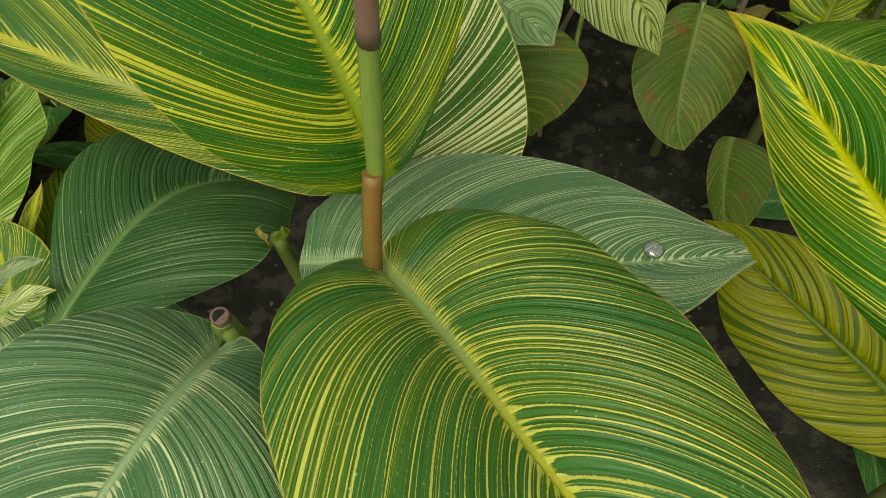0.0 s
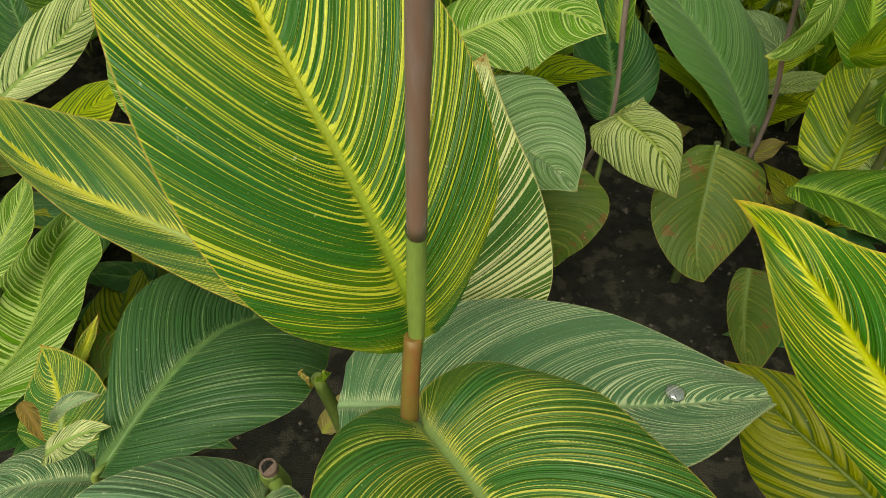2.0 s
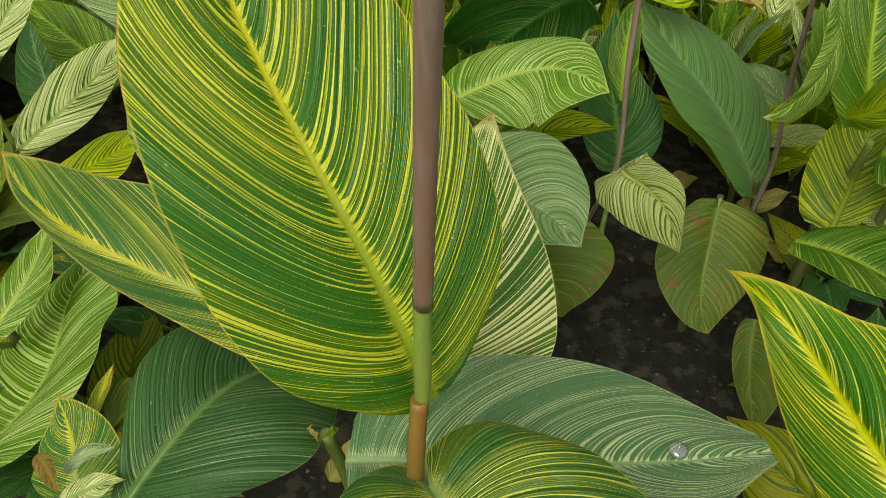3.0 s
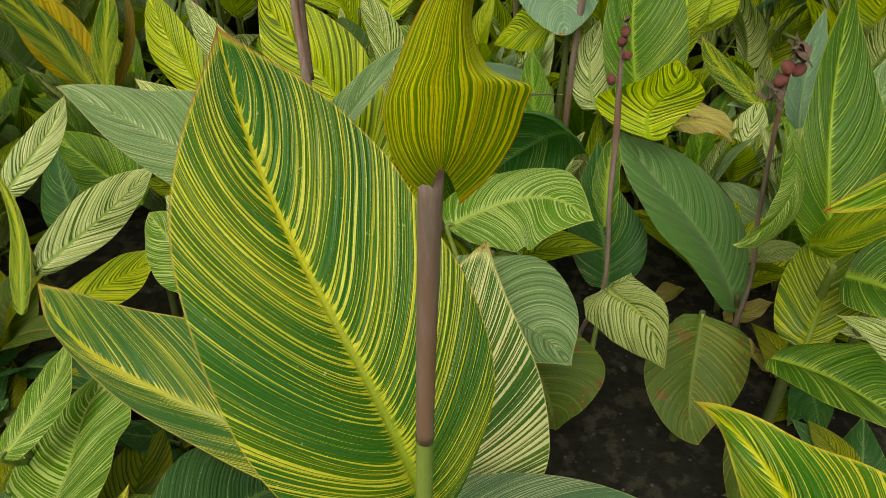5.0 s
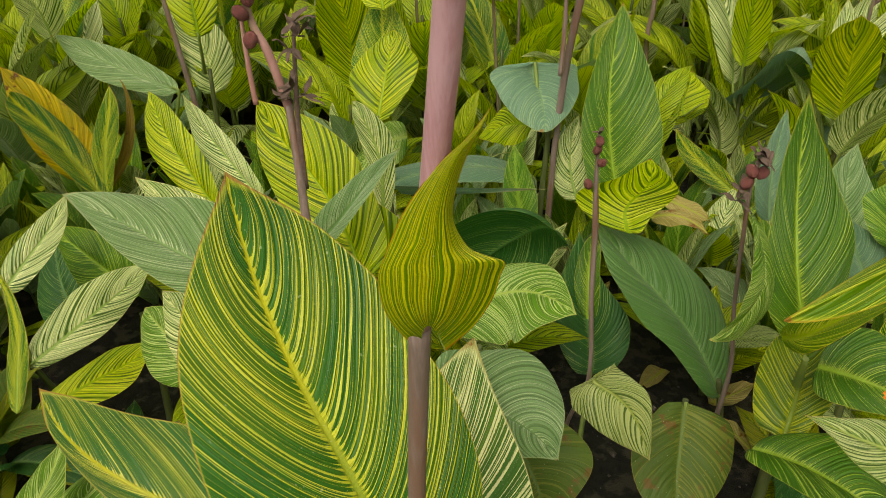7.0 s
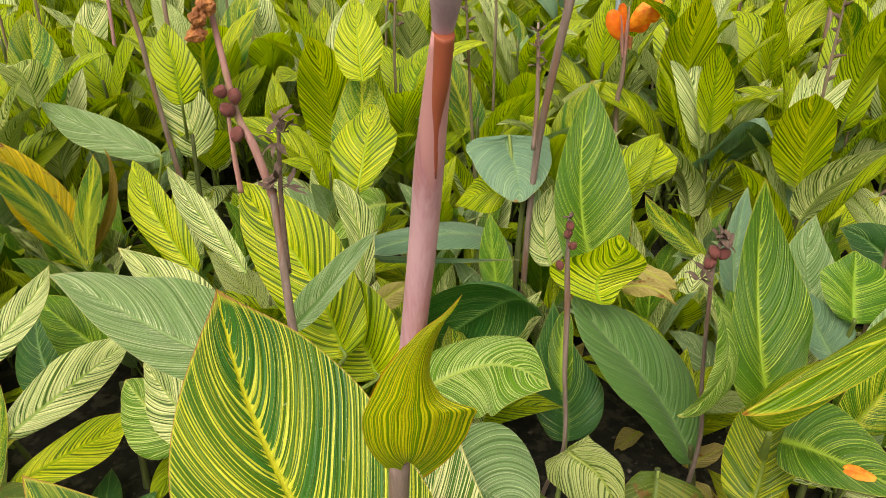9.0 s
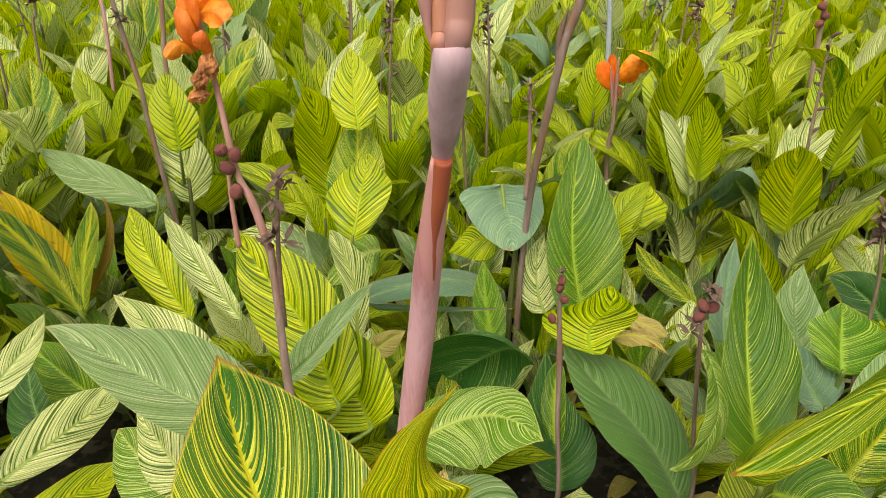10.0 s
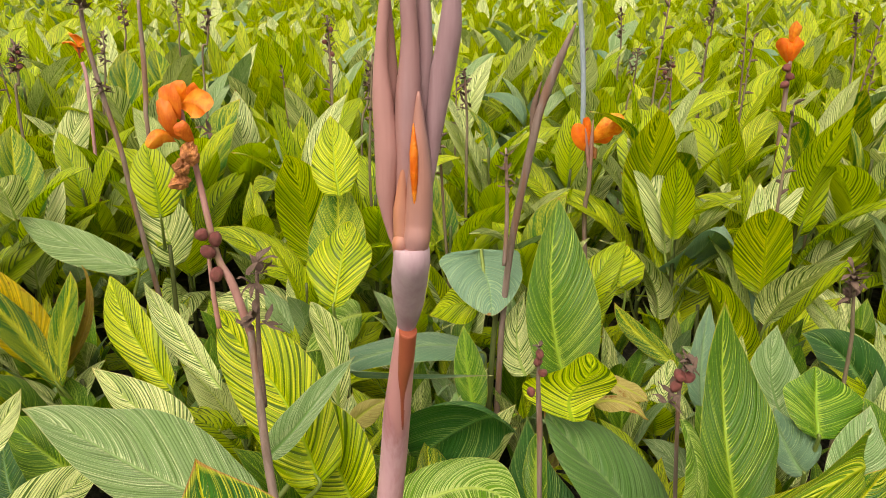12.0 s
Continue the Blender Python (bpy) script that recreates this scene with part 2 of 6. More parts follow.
PALE = leaf_material("leaf_pale", (0.38, 0.46, 0.18), (0.52, 0.58, 0.26), (0.14, 0.24, 0.05), -0.14, rib=(0.3, 0.38, 0.1), edge=(0.4, 0.36, 0.14), lines=66.0, groove=0.9)
VEINED = leaf_material("leaf_dark_veined", (0.36, 0.48, 0.045), (0.50, 0.58, 0.07), (0.14, 0.28, 0.012), -0.16, rib=(0.20, 0.32, 0.03), glow=0.4, lines=34.0, groove=0.9)
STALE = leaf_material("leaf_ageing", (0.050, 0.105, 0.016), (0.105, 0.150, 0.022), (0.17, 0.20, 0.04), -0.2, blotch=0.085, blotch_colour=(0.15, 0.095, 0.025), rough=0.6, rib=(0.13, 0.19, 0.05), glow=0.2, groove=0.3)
ARCHED = leaf_material("leaf_arched_gold", (0.065, 0.16, 0.012), (0.12, 0.225, 0.015), (0.46, 0.50, 0.07), -0.15, rib=(0.30, 0.38, 0.04), edge=(0.42, 0.30, 0.05), glow=0.22, lines=52.0)
AUTUMN = leaf_material("leaf_autumn", (0.30, 0.30, 0.03), (0.52, 0.34, 0.02), (0.60, 0.45, 0.05), 0.0, blotch=0.09, blotch_colour=(0.13, 0.055, 0.02), rib=(0.40, 0.30, 0.04), edge=(0.20, 0.08, 0.03), rough=0.55, glow=0.3, lines=30.0, groove=0.3)
BROWNED = leaf_material("leaf_browned", (0.15, 0.105, 0.02), (0.22, 0.155, 0.03), (0.27, 0.2, 0.05), -0.1, blotch=0.08, blotch_colour=(0.10, 0.05, 0.02), rough=0.6, rib=(0.2, 0.14, 0.03), glow=0.25, groove=0.4)
WITHER = leaf_material("leaf_withered", (0.30, 0.27, 0.08), (0.42, 0.35, 0.14), (0.48, 0.42, 0.16), 0.0, blotch=0.08, blotch_colour=(0.26, 0.13, 0.04), rough=0.6, glow=0.25)
BRACTLEAF = leaf_material("leaf_amber_bract", (0.075, 0.18, 0.016), (0.17, 0.28, 0.014), (0.62, 0.57, 0.07), 0.1, rib=(0.45, 0.42, 0.03), edge=(0.42, 0.12, 0.04), lines=27.0, contrast=0.03, shoulder=0.0)
LINED = leaf_material("leaf_green_fine_lines", (0.030, 0.100, 0.028), (0.043, 0.122, 0.032), (0.20, 0.31, 0.12), -0.24, rough=0.42, rib=(0.13, 0.24, 0.08), edge=(0.16, 0.18, 0.05), glow=0.18, lines=90.0, cap=0.26)
SATIN = leaf_material("leaf_satin_green", (0.055, 0.145, 0.032), (0.090, 0.190, 0.050), (0.14, 0.24, 0.08), -0.22, rough=0.4, rib=(0.12, 0.23, 0.07), edge=(0.2, 0.22, 0.06), glow=0.2, bloom=0.1, lines=30.0)
STEM = plain_material("stem_mauve", (0.26, 0.195, 0.17), (0.16, 0.118, 0.09), 70.0, 0.42, 0.25, 0.0006, (1, 1, 0.08), c=(0.20, 0.115, 0.08))
STEM_GREEN = plain_material("stem_green", (0.20, 0.27, 0.05), (0.12, 0.19, 0.04), 60.0, 0.45, 0.2, 0.0006, (1, 1, 0.12))
STEM_DARK = plain_material("stem_dark_green", (0.05, 0.08, 0.02), (0.09, 0.10, 0.03), 60.0, 0.5, 0.2, 0.0006, (1, 1, 0.12))
STEM_PINK = plain_material("stem_pink_bloom", (0.50, 0.31, 0.33), (0.36, 0.16, 0.17), 55.0, 0.5, 0.2, 0.0005, (1, 1, 0.05), c=(0.46, 0.23, 0.22))
STEM_BRONZE = plain_material("stem_bronze", (0.24, 0.095, 0.03), (0.20, 0.16, 0.03), 45.0, 0.45, 0.2, 0.0006, (1, 1, 0.10))
WATER = Nodes("water")
WATER = WATER.done(WATER.put("MixShader", i0=WATER.math("MULTIPLY_ADD", WATER.put("Fresnel", IOR=1.5), 1.0, 0.26), i1=WATER.put("BsdfTransparent"), i2=WATER.put("BsdfGlossy", Roughness=0.12)))
STEM_RED = plain_material("stem_red", (0.24, 0.055, 0.035), (0.32, 0.085, 0.04), 30.0, 0.5, 0.15, 0.0005, (1, 1, 0.1))
BRACT = plain_material("bract_mauve", (0.30, 0.185, 0.20), (0.40, 0.285, 0.305), 45.0, 0.55, 0.4, 0.0008, (1, 1, 0.07), c=(0.37, 0.20, 0.18))
BLOOM = plain_material("waxy_bloom", (0.35, 0.23, 0.26), (0.45, 0.34, 0.37), 50.0, 0.6, 0.3, 0.0006, (1, 1, 0.2))
CORAL = plain_material("bud_coral", (0.34, 0.21, 0.22), (0.43, 0.24, 0.20), 45.0, 0.5, 0.35, 0.0008, (1, 1, 0.07), c=(0.54, 0.23, 0.12))
PETAL_RED = plain_material("petal_red_orange", (0.80, 0.13, 0.012), (0.88, 0.24, 0.02), 30.0, 0.5, 0.35, 0.0015, glow=0.3)
STALK_ROSE = plain_material("stalk_rose", (0.38, 0.21, 0.18), (0.30, 0.15, 0.12), 50.0, 0.5, 0.2, 0.0006, (1, 1, 0.12), c=(0.30, 0.20, 0.12))
PETAL = plain_material("petal_orange", (0.74, 0.14, 0.006), (0.90, 0.33, 0.025), 55.0, 0.45, 0.5, 0.002, glow=0.15)
PETAL_DEEP = plain_material("petal_deep_orange", (0.62, 0.11, 0.012), (0.82, 0.24, 0.025), 70.0, 0.5, 0.5, 0.0015, (1, 1, 0.35), glow=0.2)
FADED = plain_material("petal_faded", (0.56, 0.24, 0.07), (0.30, 0.11, 0.04), 60.0, 0.6, 0.5, 0.002, glow=0.15)
STALK_DRY = plain_material("stalk_dry", (0.20, 0.17, 0.10), (0.13, 0.10, 0.065), 50.0, 0.6, 0.3, 0.0008, (1, 1, 0.12), c=(0.18, 0.10, 0.075))
POD = plain_material("seed_pod_maroon", (0.20, 0.055, 0.05), (0.14, 0.05, 0.035), 120.0, 0.55, 0.9, 0.0025)
HUSK = plain_material("husk_brown", (0.09, 0.06, 0.045), (0.15, 0.10, 0.07), 90.0, 0.75, 0.6, 0.002)
SOIL = plain_material("soil", (0.012, 0.0135, 0.0075), (0.030, 0.030, 0.017), 34.0, 0.95, 1.0, 0.02, c=(0.075, 0.067, 0.045))
GRIT = plain_material("grit", (0.045, 0.038, 0.028), (0.14, 0.12, 0.095), 60.0, 0.9, 0.6, 0.002)
STAKE = plain_material("stake_blue_grey", (0.24, 0.30, 0.33), (0.19, 0.25, 0.28), 30.0, 0.5, 0.2, 0.001)
FENCE = plain_material("wall_grey", (0.42, 0.40, 0.38), (0.50, 0.48, 0.45), 2.0, 0.85, 0.3, 0.004)


# ---- builders ----
def link_mesh(name, verts, faces, material, parent=None, maps=None, label=""):
    me = bpy.data.meshes.new(name)
    me.from_pydata([tuple(v) for v in verts], [], faces)
    for key, values in (maps or {}).items():
        me.uv_layers.new(name=key)
        idx = np.empty(len(me.loops), dtype=np.int32)
        me.loops.foreach_get("vertex_index", idx)
        me.uv_layers[key].data.foreach_set("uv", np.asarray(values, dtype=np.float32)[idx].ravel())
    me.polygons.foreach_set("use_smooth", [True] * len(me.polygons))
    me.materials.append(material)
    me.update()
    ob = new(name, me)
    if parent:
        ob.parent = parent
    if label:
        tagged(ob, label)
    return ob


COLUMNS = np.array([-1, -0.95, -0.82, -0.64, -0.46, -0.28, -0.14, -0.05, 0, 0.05, 0.14, 0.28, 0.46, 0.64, 0.82, 0.95, 1.0])
COLUMNS_NEAR = np.sign(np.linspace(-1, 1, 45)) * np.abs(np.linspace(-1, 1, 45)) ** 1.25
COLUMNS_FAR = np.array([-1, -0.55, 0, 0.55, 1.0])


def turn_all(vectors, a, b):
    """Each of the vectors turned by the least turn that takes direction a to the directions b."""
    axis = np.cross(np.broadcast_to(a, b.shape), b)
    c = (b @ a)[..., None]
    v = np.broadcast_to(vectors, b.shape)
    return v * c + np.cross(axis, v) + axis * ((axis * v).sum(-1, keepdims=True) / (1 + np.maximum(c, -0.95)))


FLAT = (0.0, 0.0, 0.0, 0.0, 0.0)


def swell_of(x, amounts):
    """A smooth factor along the leaf that follows five amounts from base to tip."""
    hats = np.exp(-((x[:, None] - np.array((0.04, 0.25, 0.5, 0.75, 0.96))) / 0.15) ** 2)
    return np.exp(hats @ np.array(amounts) / hats.sum(1))


def blade(base, mid, tip, left, right, lobe=0.02, full=0.5, sharp=0.95, bulge=0.45, wave=0.003, rows=34, columns=COLUMNS, shift=0.0, fold=0.0, lobe_at=0.04, sweep=2.0, point=0.4, fl=FLAT, fr=FLAT, snake=0.0, arch=0.0, hook=1.0, bow=0.65):
    """A canna leaf: a midrib bent through base, mid and tip, with margins that pass through left and right half way.
    Each row of the grid is one side vein; fl and fr swell or narrow the two halves from base to tip, snake and arch bend the midrib to an S,
    hook bends the side veins more where they leave it, bow lets them run along the margin towards the tip.
    Gives vertices, faces and the three maps."""
    base, mid, tip, left, right = (np.array(p, dtype=float) for p in (base, mid, tip, left, right))
    length = np.linalg.norm(mid - base) + np.linalg.norm(tip - mid)
    s = (np.arange(rows + 1) / rows) ** 1.15
    m = s ** 1.28
    x = 1 - (1 - s) ** sweep
    edge = x - lobe * (s / lobe_at) ** 2 * np.exp(2 - 2 * s / lobe_at)
    width = x ** full * (1 - x) ** sharp / 0.5 ** (full + sharp)
    width = width * (1 - point * np.exp(-(1 - x) / 0.09))
    if lobe > 0.14:  # heart-shaped base: the lobes run back beside the stem and round off
        r = s / lobe_at
        edge = x - lobe * r ** 0.6 * np.exp(0.6 * (1 - r))
        width = width * (1 - np.exp(-1.2 * r ** 1.2))
    au = np.abs(columns)
    halves = np.where((columns < 0)[None, :], (width * swell_of(x, fl))[:, None], (width * swell_of(x, fr))[:, None])
    aspect = 0.5 * (np.linalg.norm(left - mid) + np.linalg.norm(right - mid)) / length
    rim = np.concatenate(([0], np.cumsum(np.hypot(np.diff(edge), np.diff(width) * aspect))))
    rim = 0.35 * s + 0.65 * rim / rim[-1]
    along = m[:, None] + (edge - m)[:, None] * au ** (hook * (1.38 - 0.26 * s))[:, None]
    held = (bow * np.clip((s - (1.7 * lobe_at if lobe > 0.14 else 0.04)) / 0.25, 0, 1) * (1 - 0.6 * s ** 5))[:, None]
    reached = np.maximum.accumulate(edge)
    inner = np.where((columns < 0)[None, :], np.interp(along, reached, halves[:, 0]), np.interp(along, reached, halves[:, -1]))
    halves = halves + (inner - halves) * held
    across = halves * au ** 0.93
    a = np.clip(along, 0, 1)[..., None]
    spine = base * (1 - a) * (1 - 2 * a) + mid * 4 * a * (1 - a) + tip * a * (2 * a - 1)
    slope = base * (4 * a - 3) + mid * (4 - 8 * a) + tip * (4 * a - 1)
    spine = spine + slope * (along[..., None] - a)
    s_bend = np.sin(2 * math.pi * a) * length
    slope /= np.linalg.norm(slope, axis=-1, keepdims=True)
    main = (tip - base) / np.linalg.norm(tip - base)
    dl, dr = left - mid, right - mid
    dl, dr = dl - main * (dl @ main), dr - main * (dr @ main)
    up = np.cross(dr - dl, main)
    up /= np.linalg.norm(up)
    spine = spine + s_bend * (snake * np.cross(main, up) + arch * up)
    reach = np.where(columns < 0, np.linalg.norm(dl), np.linalg.norm(dr))[None, :]
    sides = np.where((columns < 0)[None, :, None], turn_all(dl, main, slope), turn_all(dr, main, slope))
    ups = turn_all(up, main, slope)
    out = across * reach
    flank = np.where(columns < 0, 0.0, 1.9 + shift)[None, :]
    swell = 0.75 * np.sin(s[:, None] * 9 + shift * 2 + flank) + 0.25 * np.sin(s[:, None] * 24 + shift * 3 + flank * 1.7)
    ripple = (wave + 0.055 * np.minimum(reach, 0.09) * np.minimum(halves, 1)) * swell * au ** 2
    lift = bulge * reach * halves * (au - au ** 2) + fold * out + ripple - 0.0035 * np.exp(-(out / 0.006) ** 2) * (1 - m)[:, None]
    verts = spine + sides * across[..., None] + ups * lift[..., None]
    count = len(columns)
    faces = [(i * count + j, i * count + j + 1, (i + 1) * count + j + 1, (i + 1) * count + j) for i in range(rows) for j in range(count - 1)]
    grid = np.broadcast_to
    maps = {
        "UVMap": np.stack([grid((rim * (length / 0.5) ** 0.4 + shift)[:, None], out.shape), grid(0.5 + 0.5 * columns, out.shape)], -1).reshape(-1, 2),
        "Rib": np.stack([out * 100, along], -1).reshape(-1, 2),
        "Edge": np.stack([(1 - au)[None, :] * halves * reach * 100, along], -1).reshape(-1, 2),
    }
    return verts.reshape(-1, 3), faces, maps


def tube(points, radii, around=10):
    """A rounded, closed tube along a smooth line through the points."""
    pts = [Vector(p) for p in points]
    line, rad = [], []
    for i in range(len(pts) - 1):
        p0, p1, p2, p3 = pts[max(i - 1, 0)], pts[i], pts[i + 1], pts[min(i + 2, len(pts) - 1)]
        for k in range(6):
            w = k / 6
            line.append(0.5 * (2 * p1 + (p2 - p0) * w + (2 * p0 - 5 * p1 + 4 * p2 - p3) * w * w + (3 * p1 - p0 - 3 * p2 + p3) * w ** 3))
            rad.append(radii[i] + (radii[i + 1] - radii[i]) * w)
    line.append(pts[-1])
    rad.append(radii[-1])
    verts, faces = [], []
    for i, (p, r) in enumerate(zip(line, rad)):
        d = (line[min(i + 1, len(line) - 1)] - line[max(i - 1, 0)]).normalized()
        e = d.orthogonal() if abs(d.z) < 0.3 else d.cross(Vector((0, 1, 0)))
        e.normalize()
        f = d.cross(e)
        for k in range(around):
            w = 2 * math.pi * k / around
            verts.append(p + (e * math.cos(w) + f * math.sin(w)) * r)
    for i in range(len(line) - 1):
        for k in range(around):
            faces.append((i * around + k, i * around + (k + 1) % around, (i + 1) * around + (k + 1) % around, (i + 1) * around + k))
    faces.append(tuple(range(around - 1, -1, -1)))
    faces.append(tuple((len(line) - 1) * around + k for k in range(around)))
    return verts, faces


def plant(x, y, label, group="cannas in the bed"):
    ob = new("canna_plant")
    ob.location = (x, y, 0)
    return tagged(ob, label, "plant", group)


def local(thing, p):
    return np.array(p, dtype=float) - np.array(thing.location)


def stem(thing, points, radii, material, name="stem", label="", around=12):
    verts, faces = tube([local(thing, p) for p in points], radii, around)
    ob = link_mesh(name, verts, faces, material, thing, label=label)
    ob.data.polygons[-1].use_smooth = ob.data.polygons[-2].use_smooth = False
    return ob


LEAF_SEED = [0.0]


def leaf(thing, material, base, mid, tip, left, right, root=None, label="", **shape):
    """One leaf of a plant; its stalk runs down from the base to the root on the stem."""
    LEAF_SEED[0] = (LEAF_SEED[0] + 3.37) % 97
    pts = [local(thing, p) for p in (base, mid, tip, left, right)]
    if shape.get("rows", 0) >= 44:
        shape["columns"] = COLUMNS_NEAR
    verts, faces, maps = blade(*pts, shift=LEAF_SEED[0], **shape)
    ob = link_mesh("leaf", verts, faces, material, thing, maps, label)
    if root is not None:
        b, r = pts[0], local(thing, root)
        into = b + (pts[1] - b) * 0.10
        v, f = tube([r, r * 0.45 + b * 0.55 + np.array((0, 0, -0.012)), b, into], [0.0075, 0.006, 0.0048, 0.002], 8)
        link_mesh("leaf_stalk", v, f, STEM_GREEN, thing)
    return ob


def dry_spike(thing, foot, top, rng, pods=True):
    """A withered flower stalk: a thin stem, husks and seed pods at its end."""
    foot, top = Vector(foot), Vector(top)
    side = Vector((rng.uniform(-0.02, 0.02), rng.uniform(-0.02, 0.02), 0))
    verts, faces = tube([foot, (foot + top) / 2 + side, top], [0.007, 0.0055, 0.0035], 8)
    link_mesh("flower_stalk", verts, faces, STALK_DRY, thing)
    for k in range(9):
        w = 1 - 0.045 * k
        p = foot.lerp(top, w) + side * (1 - w)
        a = rng.uniform(0, 6.28)
        d = Vector((math.cos(a), math.sin(a), rng.uniform(0.2, 1.2))).normalized()
        verts, faces = tube([p, p + d * 0.018, p + d * rng.uniform(0.026, 0.046) + Vector((0, 0, -0.008))], [0.004, 0.0062, 0.0012], 6)
        link_mesh("husk", verts, faces, HUSK, thing)


def seed_pod(thing, p, size):
    bm = bmesh.new()
    bmesh.ops.create_icosphere(bm, subdivisions=3, radius=size)
    for v in bm.verts:
        a = math.atan2(v.co.y, v.co.x)
        v.co *= 1 + 0.07 * math.cos(3 * a) + 0.05 * noise.noise(v.co * 260)
        v.co.z *= 1.25
    me = bpy.data.meshes.new("seed_pod")
    bm.to_mesh(me)
    bm.free()
    me.polygons.foreach_set("use_smooth", [True] * len(me.polygons))
    me.materials.append(POD)
    ob = new("seed_pod", me)
    ob.parent, ob.location = thing, Vector(local(thing, p))
    ob.rotation_euler = (p[0] * 40, p[1] * 50, p[2] * 60)
    return ob


def husk(thing, p, size, seed, count=5):
    """Crumpled dry remains of a flower: thin torn flaps round one point."""
    rng, p = random.Random(seed), Vector(local(thing, p))
    for k in range(count):
        a = rng.uniform(0, 6.28)
        d = Vector((math.cos(a), math.sin(a), rng.uniform(-0.6, 1.3))).normalized() * size * rng.uniform(0.7, 1.2)
        side = d.cross(Vector((0, 0, 1))).normalized() * size * rng.uniform(0.1, 0.22)
        curl = Vector((0, 0, -size * rng.uniform(-0.1, 0.3)))
        verts, faces, maps = blade(p, p + d * 0.55 - curl * 0.3, p + d + curl, p + d * 0.5 - side, p + d * 0.5 + side, lobe=0.0, full=0.6, rows=8,
                                   columns=COLUMNS[::4], bulge=1.2, wave=size * 0.06, shift=seed + k)
        link_mesh("husk", verts, faces, HUSK, thing)


def crumple(thing, p, size, material, seed):
    """A wilted flower: a creased lump longer than wide."""
    bm = bmesh.new()
    bmesh.ops.create_icosphere(bm, subdivisions=4, radius=size)
    for v in bm.verts:
        q = v.co * (1.1 / size) + Vector((seed, seed * 2, 0))
        v.co *= 0.85 + 0.55 * noise.noise(q * 1.3) + 0.42 * abs(noise.noise(q * 2.6)) + 0.16 * abs(noise.noise(q * 6.0))
        v.co.z *= 1.5
    me = bpy.data.meshes.new("wilted_flower")
    bm.to_mesh(me)
    bm.free()
    me.materials.append(material)
    ob = new("wilted_flower", me)
    ob.parent, ob.location = thing, Vector(local(thing, p))
    ob.rotation_euler = (seed * 0.9, seed * 0.4, seed)
    return ob


def flower(thing, p, size, seed, material=None, petals=5, up=2.0):
    """A canna flower: a short tube with broad ruffled petals that open round it."""
    rng, p = random.Random(seed), Vector(local(thing, p))
    verts, faces = tube([p - Vector((0, 0, size * 0.5)), p - Vector((0, 0, size * 0.2)), p], [size * 0.05, size * 0.07, size * 0.09], 8)
    tubepart = link_mesh("flower", verts, faces, STEM_RED, thing, label="ruffled orange canna flower")
    turn = rng.uniform(0, 6.28)
    for k in range(petals):
        turn += 6.28 / petals + rng.uniform(-0.5, 0.5)
        d = Vector((math.cos(turn), math.sin(turn), up * rng.uniform(0.15, 1.5))).normalized()
        side = d.cross(Vector((0.2, 0.1, 1))).normalized()
        face = side.cross(d)
        long = size * rng.uniform(0.5, 0.8)
        low = Vector((0, 0, -size * 0.3 * (k % 2)))
        wide = side * long * rng.uniform(0.45, 0.6)
        mid = p + low + d * long * 0.55 + face * long * 0.16
        tip = p + low + d * long * rng.uniform(0.8, 1.0) - face * long * rng.uniform(0.0, 0.35)
        verts, faces, maps = blade(p + low - d * 0.004, mid, tip, mid - wide - face * long * rng.uniform(-0.1, 0.2), mid + wide - face * long * rng.uniform(-0.1, 0.2),
                                   lobe=0.0, full=0.85, sharp=0.30, point=0.0, rows=16, columns=COLUMNS[::2], bulge=0.6, wave=size * 0.025, shift=rng.uniform(0, 9))
        link_mesh("petal", verts, faces, material or PETAL, tubepart)
    return tubepart


def lofted(thing, material, rows, label=""):
    """A leaf rolled round a stalk: each row is its left margin, its middle and its right margin."""
    rows = [[Vector(local(thing, p)) for p in r] for r in rows]
    lines = []
    for i in range(len(rows) - 1):
        for k in range(8):
            w = k / 8
            lines.append([0.5 * (2 * b + (c - a) * w + (2 * a - 5 * b + 4 * c - d) * w * w + (3 * b - a - 3 * c + d) * w ** 3)
                          for a, b, c, d in zip(rows[max(i - 1, 0)], rows[i], rows[i + 1], rows[min(i + 2, len(rows) - 1)])])
    lines.append(rows[-1])
    across = np.linspace(0, 1, 19)
    verts, maps = [], {"UVMap": [], "Rib": [], "Edge": []}
    for i, (a, b, c) in enumerate(lines):
        v = i / (len(lines) - 1)
        for u in across:
            verts.append(a * (1 - u) * (1 - 2 * u) + b * 4 * u * (1 - u) + c * u * (2 * u - 1))
            maps["UVMap"].append((u * 1.1 + 0.37, 0.5 - 0.3 * v))
            maps["Rib"].append((6.0, v * 0.985))
            maps["Edge"].append((min(u, 1 - u) * (a - c).length * 100, v))
    n = len(across)
    faces = [(i * n + j, i * n + j + 1, (i + 1) * n + j + 1, (i + 1) * n + j) for i in range(len(lines) - 1) for j in range(n - 1)]
    return link_mesh("leaf", verts, faces, material, thing, maps, label)


def petal(thing, base, mid, tip, left, right, material=None):
    """One broad rounded petal that cups inwards."""
    verts, faces, maps = blade(*(local(thing, p) for p in (base, mid, tip, left, right)), lobe=0.0, full=0.7, sharp=0.32, point=0.0, rows=18, columns=COLUMNS[::2], bulge=0.5, wave=0.03 * np.linalg.norm(np.array(tip) - np.array(base)))
    return link_mesh("petal", verts, faces, material or PETAL, thing)
